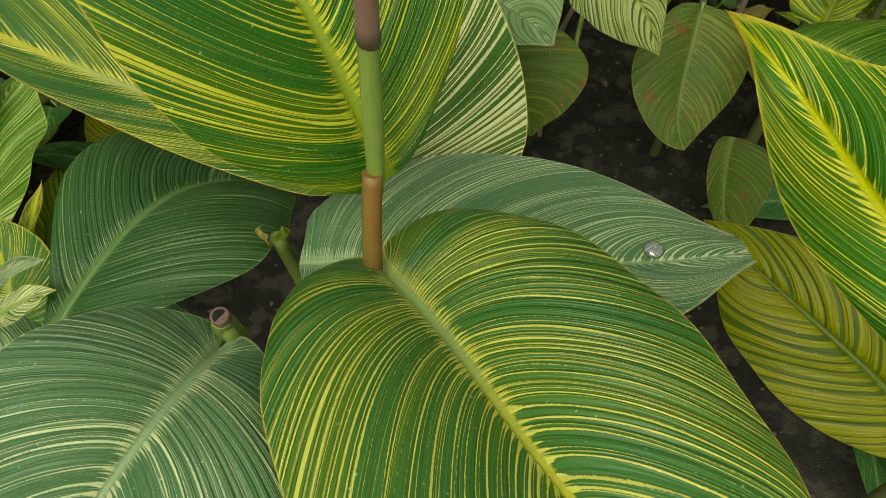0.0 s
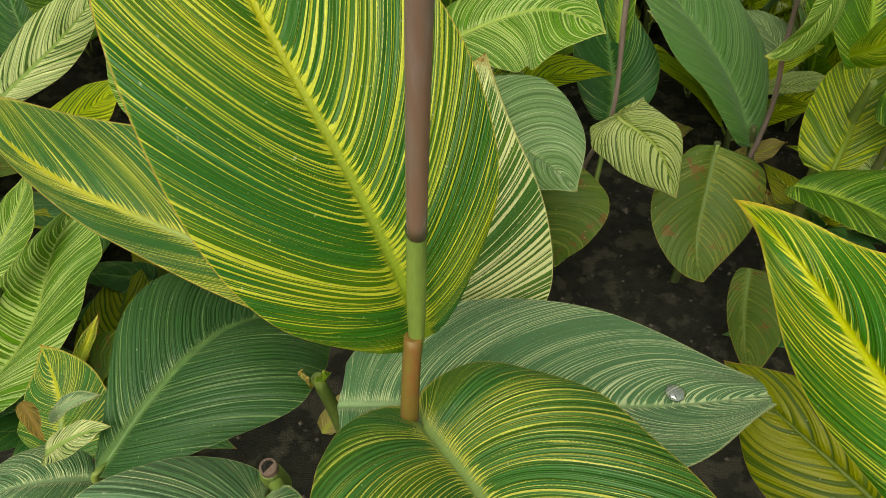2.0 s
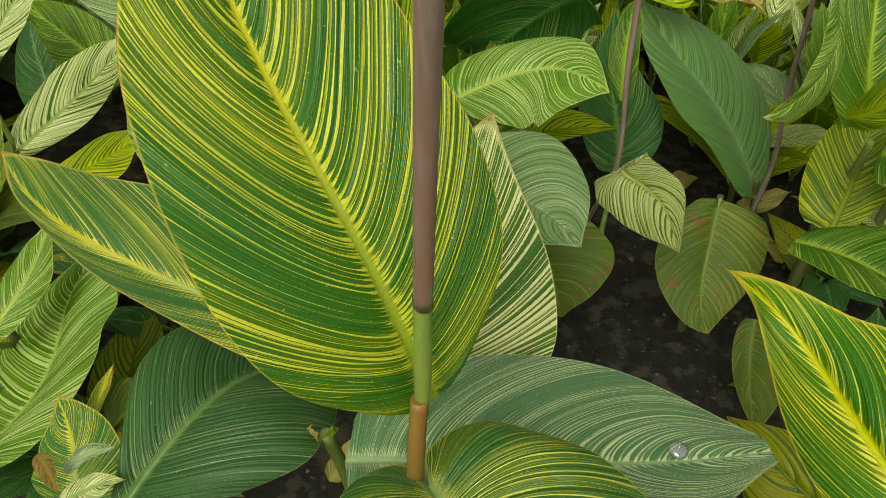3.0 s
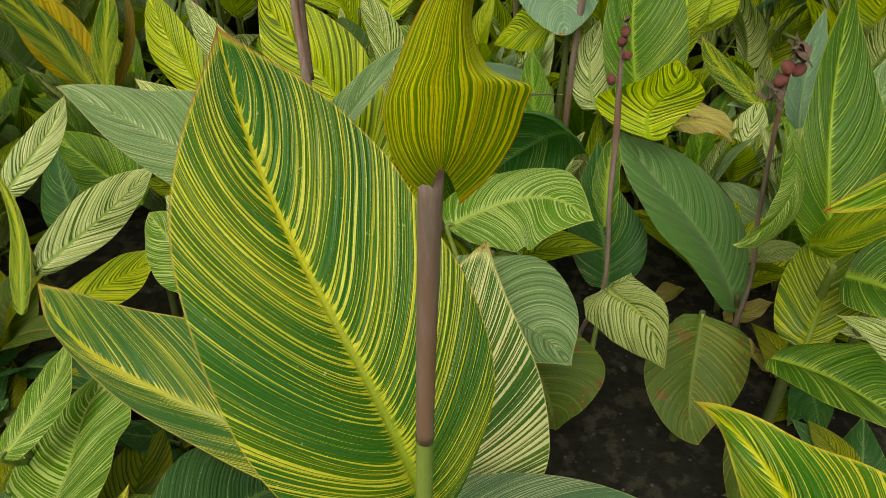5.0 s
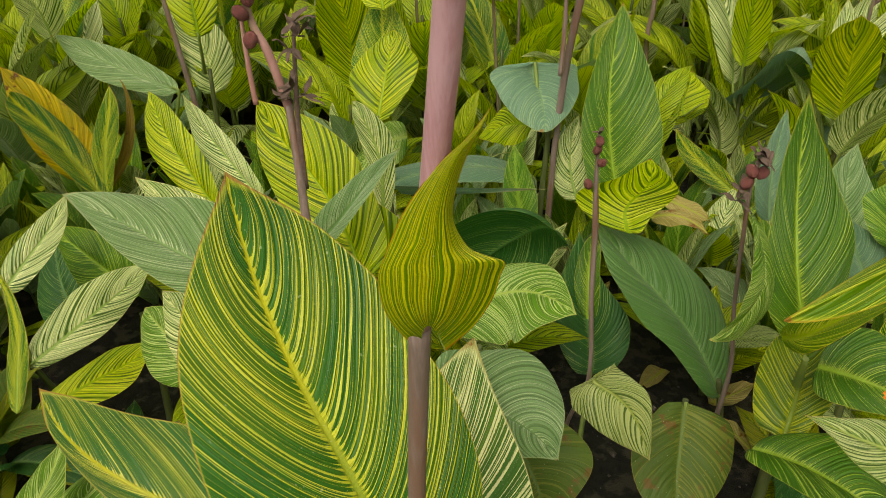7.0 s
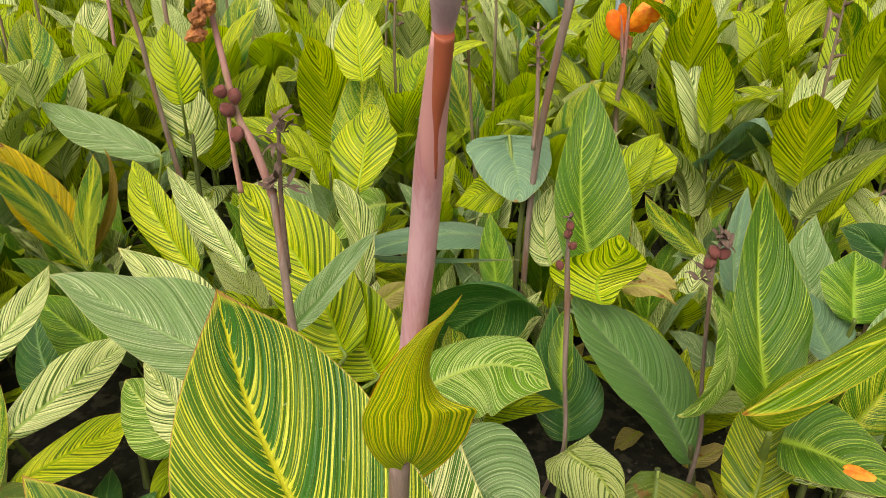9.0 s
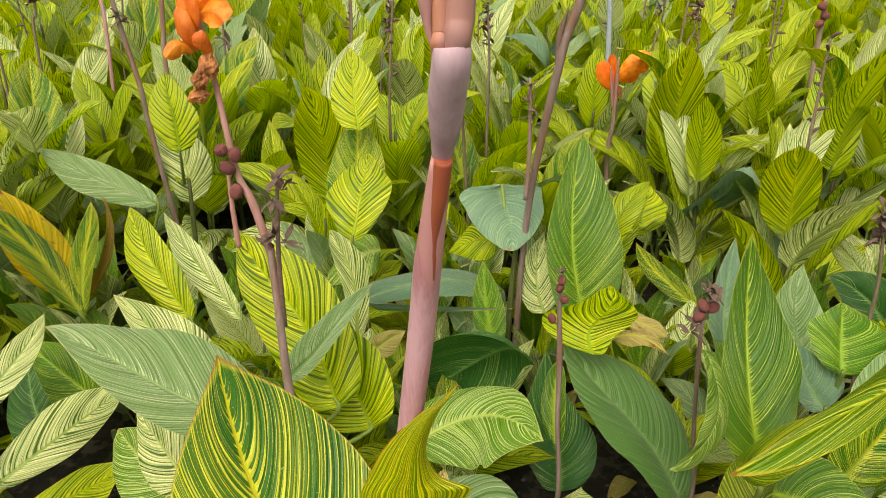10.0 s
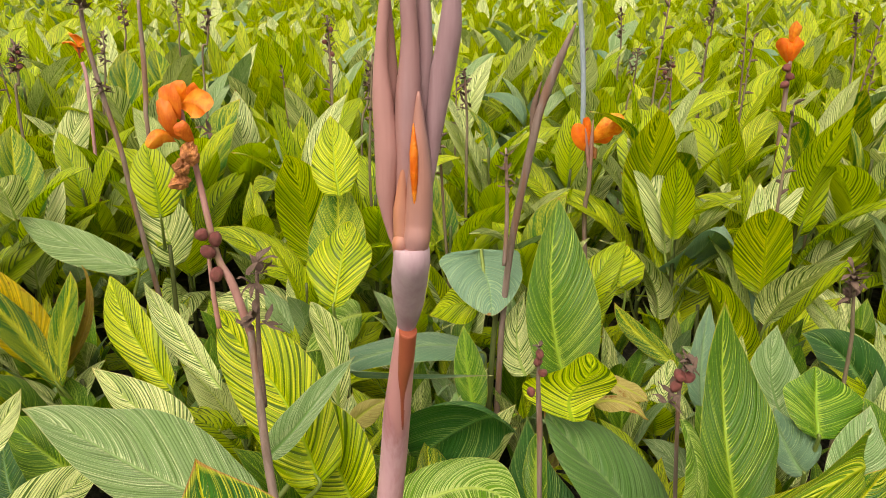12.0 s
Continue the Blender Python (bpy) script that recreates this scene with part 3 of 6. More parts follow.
# ---- the plants that stand nearest ----
near = plant(-0.090, 0.322, "tall gold-striped canna with a mauve flower stalk")
stem(near, [(-0.095, 0.287, 0.032), (-0.088, 0.300, 0.432), (-0.082, 0.311, 0.697), (-0.077, 0.337, 0.810)], [0.012, 0.0105, 0.0088, 0.008], STEM_BRONZE)
leaf(near, GOLD, (-0.068, 0.359, 0.774), (-0.175, 0.437, 1.013), (-0.263, 0.541, 1.223), (-0.287, 0.374, 1.057), (-0.102, 0.530, 1.099), lobe=-0.02, full=0.56, sharp=1.0, rows=80, bulge=0.3, point=0.5, bow=0.5, fl=(-0.09, -0.03, -0.04, 0.06, 0.14), fr=(-0.05, -0.05, 0.01, 0.28, 0.7), snake=0.009, arch=0.026)
leaf(near, GOLDLINE, (-0.068, 0.302, 0.720), (0.040, 0.143, 0.784), (0.224, -0.016, 0.725), (0.301, 0.149, 0.802), (-0.146, 0.089, 0.794), lobe=0.3, lobe_at=0.08, full=0.42, sharp=0.75, rows=80, bulge=0.75, sweep=2.9, fl=(0.04, -0.49, -0.33, -0.03, 0.65), fr=(0.05, -0.45, -0.14, 0.32, 0.11), snake=-0.022, arch=-0.025)
leaf(near, GOLDLINE, (-0.124, 0.429, 0.682), (-0.444, 0.544, 0.723), (-0.720, 0.730, 0.740), (-0.428, 0.494, 0.680), (-0.347, 0.577, 0.754), lobe=0.03, full=0.6, sharp=0.95, rows=50, fl=(-0.05, -0.11, -0.26, -0.48, -0.03), fr=(0.03, 0.08, 0.29, 0.23, 0.45), snake=0.015, arch=-0.021)
lofted(near, BRACTLEAF, [
    ((-0.055, 0.322, 1.197), (-0.046, 0.300, 1.237), (-0.037, 0.322, 1.198)),
    ((-0.068, 0.317, 1.217), (-0.045, 0.292, 1.252), (-0.018, 0.318, 1.223)),
    ((-0.076, 0.312, 1.239), (-0.044, 0.287, 1.269), (-0.006, 0.312, 1.250)),
    ((-0.078, 0.308, 1.263), (-0.042, 0.284, 1.286), (-0.001, 0.304, 1.275)),
    ((-0.076, 0.306, 1.275), (-0.042, 0.283, 1.296), (0.001, 0.298, 1.289)),
    ((-0.072, 0.304, 1.286), (-0.041, 0.282, 1.305), (-0.011, 0.299, 1.293)),
    ((-0.068, 0.302, 1.297), (-0.039, 0.281, 1.313), (-0.021, 0.299, 1.299)),
    ((-0.059, 0.298, 1.319), (-0.037, 0.280, 1.331), (-0.029, 0.296, 1.319)),
    ((-0.048, 0.293, 1.339), (-0.033, 0.279, 1.348), (-0.026, 0.291, 1.344)),
    ((-0.034, 0.286, 1.360), (-0.025, 0.276, 1.368), (-0.019, 0.284, 1.368)),
    ((-0.020, 0.279, 1.377), (-0.015, 0.273, 1.382), (-0.013, 0.278, 1.382)),
    ((-0.008, 0.271, 1.397), (-0.008, 0.271, 1.397), (-0.008, 0.271, 1.397))], "amber-striped bract leaf rolled round the stalk")
stem(near, [(-0.076, 0.340, 0.782), (-0.073, 0.341, 0.850), (-0.070, 0.343, 0.942)], [0.0062, 0.008, 0.0076], STEM_GREEN, "leaf_sheath")
stem(near, [(-0.070, 0.342, 0.935), (-0.063, 0.332, 1.071), (-0.054, 0.318, 1.223)], [0.0077, 0.0077, 0.008], STEM, "flower_stalk")
stem(near, [(-0.070, 0.343, 0.932), (-0.070, 0.343, 0.939), (-0.070, 0.342, 0.946)], [0.0077, 0.0086, 0.0077], STEM_DARK, "stalk_node")
stem(near, [(-0.055, 0.320, 1.212), (-0.032, 0.285, 1.409), (-0.025, 0.266, 1.478), (-0.017, 0.243, 1.545)], [0.0075, 0.008, 0.0076, 0.0047], STEM_PINK, "flower_stalk", "pink waxy flower stalk")
stem(near, [(-0.022, 0.262, 1.470), (-0.021, 0.254, 1.501), (-0.018, 0.246, 1.524), (-0.016, 0.239, 1.545)], [0.0006, 0.0026, 0.004, 0.0044], STEM_RED, "stalk_core")
stem(near, [(-0.017, 0.243, 1.546), (-0.016, 0.239, 1.553), (-0.015, 0.232, 1.564), (-0.014, 0.223, 1.578), (-0.012, 0.2115, 1.594), (-0.012, 0.211, 1.600)], [0.00458, 0.00555, 0.00723, 0.0080, 0.0078, 0.0074], BLOOM, "spathe", "mauve waxy sheath round the buds", around=14)
stem(near, [(-0.019, 0.215, 1.598), (-0.021, 0.215, 1.607), (-0.022, 0.214, 1.623), (-0.021, 0.213, 1.640), (-0.022, 0.212, 1.661), (-0.022, 0.211, 1.678), (-0.019, 0.209, 1.706)], [0.00072, 0.0018, 0.00406, 0.00507, 0.00406, 0.00248, 0.00158], BRACT, "flower_bud", around=14)
stem(near, [(-0.017, 0.220, 1.624), (-0.019, 0.219, 1.646), (-0.019, 0.218, 1.664), (-0.019, 0.217, 1.679), (-0.020, 0.215, 1.704)], [0.00135, 0.00293, 0.00315, 0.00225, 0.00135], BRACT, "flower_bud", around=14)
stem(near, [(-0.014, 0.215, 1.603), (-0.014, 0.214, 1.626), (-0.013, 0.213, 1.647), (-0.012, 0.212, 1.664), (-0.011, 0.211, 1.684), (-0.012, 0.209, 1.706)], [0.00225, 0.00428, 0.00518, 0.00496, 0.00338, 0.00248], BRACT, "flower_bud", around=14)
stem(near, [(-0.009, 0.220, 1.624), (-0.007, 0.218, 1.655), (-0.006, 0.217, 1.675), (-0.006, 0.216, 1.694), (-0.007, 0.215, 1.707)], [0.00158, 0.00315, 0.00338, 0.00293, 0.0018], BRACT, "flower_bud", around=14)
stem(near, [(-0.006, 0.215, 1.616), (-0.004, 0.214, 1.631), (-0.002, 0.213, 1.651), (0.001, 0.212, 1.671), (0.004, 0.210, 1.688), (0.005, 0.209, 1.708)], [0.00068, 0.00203, 0.0036, 0.00473, 0.00428, 0.00225], BRACT, "flower_bud", around=14)
stem(near, [(-0.011, 0.237, 1.575), (-0.010, 0.211, 1.600), (-0.009, 0.211, 1.612), (-0.008, 0.210, 1.629), (-0.008, 0.209, 1.646), (-0.008, 0.208, 1.665)], [0.00169, 0.0053, 0.00586, 0.00518, 0.0036, 0.00034], CORAL, "flower_bud", around=14)
stem(near, [(-0.019, 0.237, 1.575), (-0.017, 0.211, 1.600), (-0.016, 0.211, 1.605), (-0.016, 0.211, 1.617), (-0.014, 0.210, 1.639)], [0.00096, 0.00313, 0.00338, 0.00315, 0.00034], CORAL, "flower_bud", around=14)
stem(near, [(-0.010, 0.206, 1.620), (-0.010, 0.205, 1.631), (-0.010, 0.205, 1.642), (-0.010, 0.207, 1.653)], [0.0004, 0.0015, 0.0017, 0.0002], PETAL, "petal", "orange petal showing from a bud", around=8)

sage = plant(-0.200, 0.252, "low sage-green canna with pale stripes and a cut stub")
stem(sage, [(-0.200, 0.213, -0.033), (-0.190, 0.242, 0.386), (-0.193, 0.241, 0.737)], [0.0117, 0.0099, 0.006299999999999999], STEM_GREEN)
leaf(sage, SAGE, (-0.197, 0.226, 0.715), (-0.242, 0.105, 0.740), (-0.310, -0.035, 0.724), (-0.151, 0.084, 0.713), (-0.328, 0.157, 0.769), lobe_at=0.08, lobe=0.18, full=0.42, sharp=0.85, rows=50, fl=(-0.38, -0.18, 0.28, 0.08, 0.02), fr=(-0.14, -0.17, 0.13, 0.25, 0.08), snake=-0.002, arch=0.051)
stem(sage, [(-0.200, 0.252, 0.676), (-0.197, 0.247, 0.711), (-0.193, 0.241, 0.737)], [0.014, 0.011, 0.008], STEM_GREEN, "cut_stub", "cut leaf stub with a brown hollow end", around=14)
stem(sage, [(-0.193, 0.242, 0.735), (-0.193, 0.241, 0.743)], [0.0083, 0.0076], HUSK, "cut_end", around=14)
# Dark disc on the cut end stands in for the shade inside the hollow.
stem(sage, [(-0.193, 0.241, 0.741), (-0.192, 0.240, 0.743)], [0.006, 0.0058], SOIL, "pith")

stub = plant(-0.200, 0.422, "cut green canna shoot with a torn tip")
stem(stub, [(-0.190, 0.407, 0.023), (-0.190, 0.415, 0.424), (-0.203, 0.406, 0.610)], [0.01, 0.009, 0.0075], STEM_GREEN)
leaf(stub, FRESH, (-0.205, 0.401, 0.600), (-0.193, 0.398, 0.617), (-0.190, 0.398, 0.638), (-0.201, 0.399, 0.619), (-0.186, 0.407, 0.619), sharp=0.5)
leaf(stub, WITHER, (-0.207, 0.401, 0.600), (-0.217, 0.398, 0.615), (-0.214, 0.398, 0.638), (-0.222, 0.404, 0.617), (-0.209, 0.393, 0.622), sharp=0.5)

curl = plant(-0.520, 0.352, "small canna with torn gold-striped leaves")
stem(curl, [(-0.520, 0.312, -0.040), (-0.510, 0.333, 0.254), (-0.500, 0.339, 0.479)], [0.0091, 0.007700000000000001, 0.0049], STEM_GREEN)
leaf(curl, GOLDLINE, (-0.555, 0.346, 0.460), (-0.562, 0.410, 0.487), (-0.614, 0.485, 0.512), (-0.641, 0.426, 0.466), (-0.491, 0.416, 0.513), rows=36)
leaf(curl, IVORY, (-0.507, 0.313, 0.560), (-0.468, 0.328, 0.581), (-0.415, 0.331, 0.607), (-0.474, 0.344, 0.582), (-0.456, 0.305, 0.588), full=0.4, bulge=-0.3)
leaf(curl, SAGE, (-0.524, 0.354, 0.555), (-0.493, 0.369, 0.577), (-0.455, 0.380, 0.584), (-0.509, 0.378, 0.573), (-0.486, 0.365, 0.574))
leaf(curl, SAGE, (-0.479, 0.318, 0.484), (-0.534, 0.298, 0.510), (-0.603, 0.260, 0.523), (-0.501, 0.250, 0.508), (-0.575, 0.351, 0.492), rows=36)
leaf(curl, GOLD, (-0.592, 0.485, 0.446), (-0.578, 0.516, 0.471), (-0.563, 0.554, 0.500), (-0.590, 0.516, 0.471), (-0.569, 0.514, 0.468))

mid = plant(-0.160, 0.422, "canna with broad sage-green leaves beaded with water")
stem(mid, [(-0.160, 0.382, -0.045), (-0.150, 0.404, 0.274), (-0.150, 0.402, 0.525)], [0.010400000000000001, 0.0088, 0.0056], STEM_GREEN)
leaf(mid, FROSTED, (-0.174, 0.375, 0.609), (0.109, 0.430, 0.546), (0.421, 0.532, 0.452), (0.137, 0.538, 0.547), (0.118, 0.345, 0.539), lobe=0.1, lobe_at=0.06, full=0.45, sharp=0.62, rows=60, sweep=2.7, hook=1.35, fl=(-0.43, 0.35, 0.35, 0.35, -0.45), fr=(0.01, 0.02, 0.09, 0.13, -0.7), snake=-0.0, arch=0.02)

dark = plant(-0.460, 0.342, "canna with a broad dark green leaf")
stem(dark, [(-0.460, 0.302, -0.039), (-0.450, 0.325, 0.280), (-0.450, 0.332, 0.530)], [0.010400000000000001, 0.0088, 0.0056], STEM_DARK)
leaf(dark, LINED, (-0.437, 0.291, 0.559), (-0.348, 0.503, 0.555), (-0.250, 0.612, 0.427), (-0.397, 0.629, 0.543), (-0.196, 0.527, 0.545), root=(-0.460, 0.334, 0.411), lobe=0.02, full=0.7, sharp=0.8, rows=46, fl=(-1.15, 0.02, 0.1, 0.1, 0.03), fr=(0.23, 0.48, 0.29, 0.19, 0.12), snake=0.021, arch=0.034)

right = plant(0.460, 0.222, "canna with bright gold-striped leaves")
stem(right, [(0.460, 0.183, -0.031), (0.470, 0.208, 0.338), (0.450, 0.219, 0.638)], [0.0117, 0.0099, 0.006299999999999999], STEM_DARK)
leaf(right, SUNNY, (0.405, 0.175, 0.751), (0.281, 0.340, 0.836), (0.182, 0.436, 0.898), (0.230, 0.372, 0.814), (0.288, 0.382, 0.899), root=(0.460, 0.227, 0.610), lobe=0.03, full=0.6, sharp=1.0, rows=60, sweep=2.0, bulge=0.8, fl=(0.04, 0.06, 0.26, 0.04, -0.92), fr=(0.05, 0.15, 0.52, -0.11, 0.05), snake=0.021, arch=0.107)
leaf(right, OLIVE, (0.588, 0.294, 0.385), (0.451, 0.424, 0.437), (0.320, 0.567, 0.459), (0.407, 0.364, 0.377), (0.501, 0.479, 0.502), lobe=0.03, full=0.5, rows=44, fl=(-0.28, -0.0, 0.05, 0.24, -0.17), fr=(0.0, 0.0, 0.0, 0.01, 0.14), snake=0.006, arch=-0.007)

white = plant(0.030, 0.442, "canna with white-striped green leaves")
stem(white, [(0.030, 0.402, -0.046), (0.040, 0.422, 0.233), (0.020, 0.516, 0.437)], [0.010400000000000001, 0.0088, 0.0056], STEM_GREEN)
leaf(white, CREAM, (-0.104, 0.594, 0.454), (-0.104, 0.665, 0.561), (-0.038, 0.958, 0.681), (-0.249, 0.778, 0.600), (0.059, 0.620, 0.562), lobe=0.05, full=0.5, sharp=0.8, rows=60, sweep=2.8, bow=0.2, fl=(-0.0, -0.0, -0.0, -0.01, -0.03), fr=(0.01, 0.03, 0.07, 0.1, -0.14), snake=-0.001, arch=0.043)

grey = plant(-0.050, 1.070, "canna with pale grey-green drooping leaves")
stem(grey, [(-0.050, 1.031, -0.090), (-0.040, 1.057, 0.289), (-0.030, 1.029, 0.601)], [0.010400000000000001, 0.0088, 0.0056], STEM_DARK)
leaf(grey, SMOOTH, (-0.110, 0.898, 0.598), (0.015, 0.906, 0.541), (0.115, 0.802, 0.543), (0.191, 0.964, 0.528), (0.009, 0.763, 0.511), root=(-0.050, 1.071, 0.493), rows=44, fl=(-0.08, -0.1, 0.3, 0.15, 0.0), fr=(0.0, 0.0, 0.0, 0.01, 0.08), snake=0.019, arch=0.001)
leaf(grey, MIST, (-0.123, 1.123, 0.583), (0.031, 1.181, 0.625), (0.160, 1.077, 0.650), (-0.094, 1.295, 0.631), (-0.005, 1.086, 0.557), root=(-0.050, 1.066, 0.422), rows=44, full=0.55, fl=(-0.09, -0.28, -0.28, 0.0, -0.07), fr=(-0.2, -0.08, -0.12, 0.33, 0.57), snake=0.003, arch=-0.013)
leaf(grey, STALE, (0.031, 1.055, 0.347), (0.098, 0.979, 0.261), (0.111, 0.888, 0.259), (0.221, 0.985, 0.293), (0.014, 0.888, 0.190), root=(-0.050, 1.051, 0.207), fl=(-0.03, -0.03, 0.08, 0.01, 0.0), fr=(0.0, 0.0, 0.0, 0.0, 0.0), snake=-0.003, arch=-0.001, rows=30)

pod = plant(0.220, 1.240, "canna with a slim mauve stalk of maroon seed pods")
leaf(pod, DEEP, (0.243, 1.306, 0.283), (0.227, 1.383, 0.410), (0.203, 1.462, 0.617), (0.153, 1.391, 0.417), (0.313, 1.361, 0.375), root=(0.220, 1.217, 0.137), full=0.45, fl=(-0.35, -0.01, 0.11, 0.06, -0.09), fr=(-0.09, 0.07, 0.23, 0.03, 0.03), snake=0.025, arch=-0.007, rows=40)
leaf(pod, PALE, (0.219, 1.072, 0.498), (0.242, 1.051, 0.470), (0.293, 0.879, 0.465), (0.314, 1.024, 0.497), (0.202, 0.984, 0.414), full=0.45, wave=0.004, fl=(-0.14, -0.3, -0.23, 0.05, 0.11), fr=(-0.11, -0.41, 0.06, 0.39, 0.65), snake=0.072, arch=0.037, rows=30)

ageing = plant(0.420, 1.120, "canna with an ageing yellowed leaf near the soil")
stem(ageing, [(0.420, 1.080, -0.094), (0.430, 1.100, 0.185), (0.420, 1.115, 0.395)], [0.0117, 0.0099, 0.006299999999999999], STEM_DARK)
leaf(ageing, STALE, (0.421, 1.114, 0.389), (0.396, 0.995, 0.276), (0.409, 0.908, 0.213), (0.497, 1.044, 0.313), (0.307, 0.995, 0.286), root=(0.420, 1.103, 0.233), full=0.4, sharp=0.8, fl=(0.35, 0.09, 0.0, -0.1, -0.04), fr=(-0.4, 0.07, 0.07, -0.05, 0.0), snake=-0.011, arch=0.0, rows=34)
leaf(ageing, STALE, (0.532, 0.996, 0.163), (0.507, 0.886, 0.132), (0.488, 0.739, 0.136), (0.586, 0.867, 0.148), (0.473, 0.874, 0.125), full=0.4, sharp=0.8)

wide = plant(0.560, 1.280, "canna with a long dull green leaf")
stem(wide, [(0.560, 1.240, -0.105), (0.570, 1.257, 0.144), (0.540, 1.260, 0.325)], [0.0117, 0.0099, 0.006299999999999999], STEM_DARK)
leaf(wide, SATIN, (0.551, 1.254, 0.274), (0.404, 1.372, 0.479), (0.243, 1.459, 0.631), (0.314, 1.310, 0.507), (0.461, 1.470, 0.510), root=(0.560, 1.258, 0.158), full=0.5, sharp=0.8, rows=44, fl=(-0.36, -0.22, 0.08, 0.08, 0.09), fr=(-0.27, 0.2, 0.16, 0.35, -0.06), snake=0.014, arch=0.011)
leaf(wide, LIME, (0.307, 1.383, 0.656), (0.323, 1.428, 0.728), (0.337, 1.423, 0.827), (0.222, 1.431, 0.729), (0.402, 1.425, 0.708), full=0.5, bulge=-0.3, fl=(0.07, 0.11, 0.21, -0.02, 0.19), fr=(-0.49, -0.31, -0.02, 0.17, 0.07), snake=-0.086, arch=-0.053, rows=34)

tall = plant(0.620, 1.120, "canna with one tall upright leaf and an arching gold one")
stem(tall, [(0.620, 1.080, -0.094), (0.630, 1.100, 0.185), (0.620, 1.115, 0.395)], [0.015600000000000001, 0.013200000000000002, 0.0084], STEM_DARK)
leaf(tall, FRESH, (0.627, 1.082, 0.568), (0.586, 1.186, 0.778), (0.590, 1.305, 1.027), (0.516, 1.190, 0.826), (0.665, 1.209, 0.801), root=(0.620, 1.110, 0.326), full=0.5, sharp=0.85, rows=46, lobe=0.02, fl=(-0.2, 0.14, -0.09, -0.28, -0.17), fr=(-0.07, 0.13, 0.39, 0.28, -0.13), snake=-0.019, arch=0.031)
leaf(tall, ARCHED, (0.511, 0.981, 0.689), (0.569, 0.790, 0.957), (0.335, 0.627, 0.996), (0.589, 0.829, 0.979), (0.565, 0.762, 0.926), full=0.36, sharp=0.6, rows=50, fl=(-0.39, 0.39, -0.28, 0.61, -0.1), fr=(-0.37, -0.22, -0.47, -0.19, 1.11), snake=0.109, arch=0.103)
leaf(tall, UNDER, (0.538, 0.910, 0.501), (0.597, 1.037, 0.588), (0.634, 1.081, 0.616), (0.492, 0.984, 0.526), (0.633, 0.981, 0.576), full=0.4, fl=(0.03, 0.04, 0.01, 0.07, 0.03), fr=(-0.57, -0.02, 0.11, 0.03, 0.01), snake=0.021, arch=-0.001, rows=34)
leaf(tall, FRESH, (0.471, 0.882, 0.505), (0.576, 0.784, 0.535), (0.669, 0.723, 0.515), (0.610, 0.881, 0.527), (0.512, 0.734, 0.558), full=0.42, fl=(-0.41, 0.01, 0.55, 0.16, 0.05), fr=(-0.33, -0.22, 0.07, 0.01, -0.0), snake=-0.025, arch=0.006, rows=40)
leaf(tall, PALE, (0.514, 0.571, 0.835), (0.486, 0.585, 0.834), (0.402, 0.640, 0.835), (0.437, 0.569, 0.819), (0.470, 0.641, 0.849), fl=(0.0, 0.01, 0.03, 0.09, -0.13), fr=(0.0, 0.01, 0.04, 0.14, -0.2), snake=0.01, arch=0.003, rows=30)

left_low = plant(-0.950, 0.771, "canna with lime-striped leaves near the edge")
stem(left_low, [(-0.950, 0.731, -0.069), (-0.940, 0.748, 0.175), (-0.950, 0.761, 0.350)], [0.0117, 0.0099, 0.006299999999999999], STEM_DARK)
leaf(left_low, MIST, (-0.846, 0.434, 0.316), (-0.819, 0.726, 0.298), (-0.783, 0.917, 0.365), (-1.023, 0.351, 0.128), (-0.677, 0.566, 0.335), full=0.5, fl=(0.05, 0.16, 0.57, 0.63, 0.33), fr=(-0.08, -0.65, -0.41, 0.16, 0.13), snake=0.071, arch=-0.016, rows=40)
leaf(left_low, MIST, (-0.909, 0.673, 0.350), (-0.868, 0.793, 0.395), (-0.884, 0.911, 0.419), (-0.905, 0.867, 0.412), (-0.835, 0.681, 0.368), root=(-0.950, 0.752, 0.229), fl=(-0.11, -0.02, 0.12, 0.13, -0.11), fr=(-0.02, -0.06, 0.08, -0.09, -0.03), snake=0.003, arch=0.006, rows=36)

left_grey = plant(-0.500, 0.941, "canna with a long grey-green leaf")
stem(left_grey, [(-0.500, 0.901, -0.081), (-0.490, 0.927, 0.298), (-0.460, 0.929, 0.608)], [0.0117, 0.0099, 0.006299999999999999], STEM_DARK)
leaf(left_grey, SMOOTH, (-0.343, 0.987, 0.742), (-0.609, 1.024, 0.821), (-0.834, 1.097, 0.889), (-0.564, 0.950, 0.768), (-0.557, 1.089, 0.859), root=(-0.500, 0.952, 0.643), full=0.6, rows=44, fl=(-0.05, -0.14, -0.14, -0.08, -0.28), fr=(-0.17, 0.24, 0.23, 0.02, 0.33), snake=-0.019, arch=0.023)

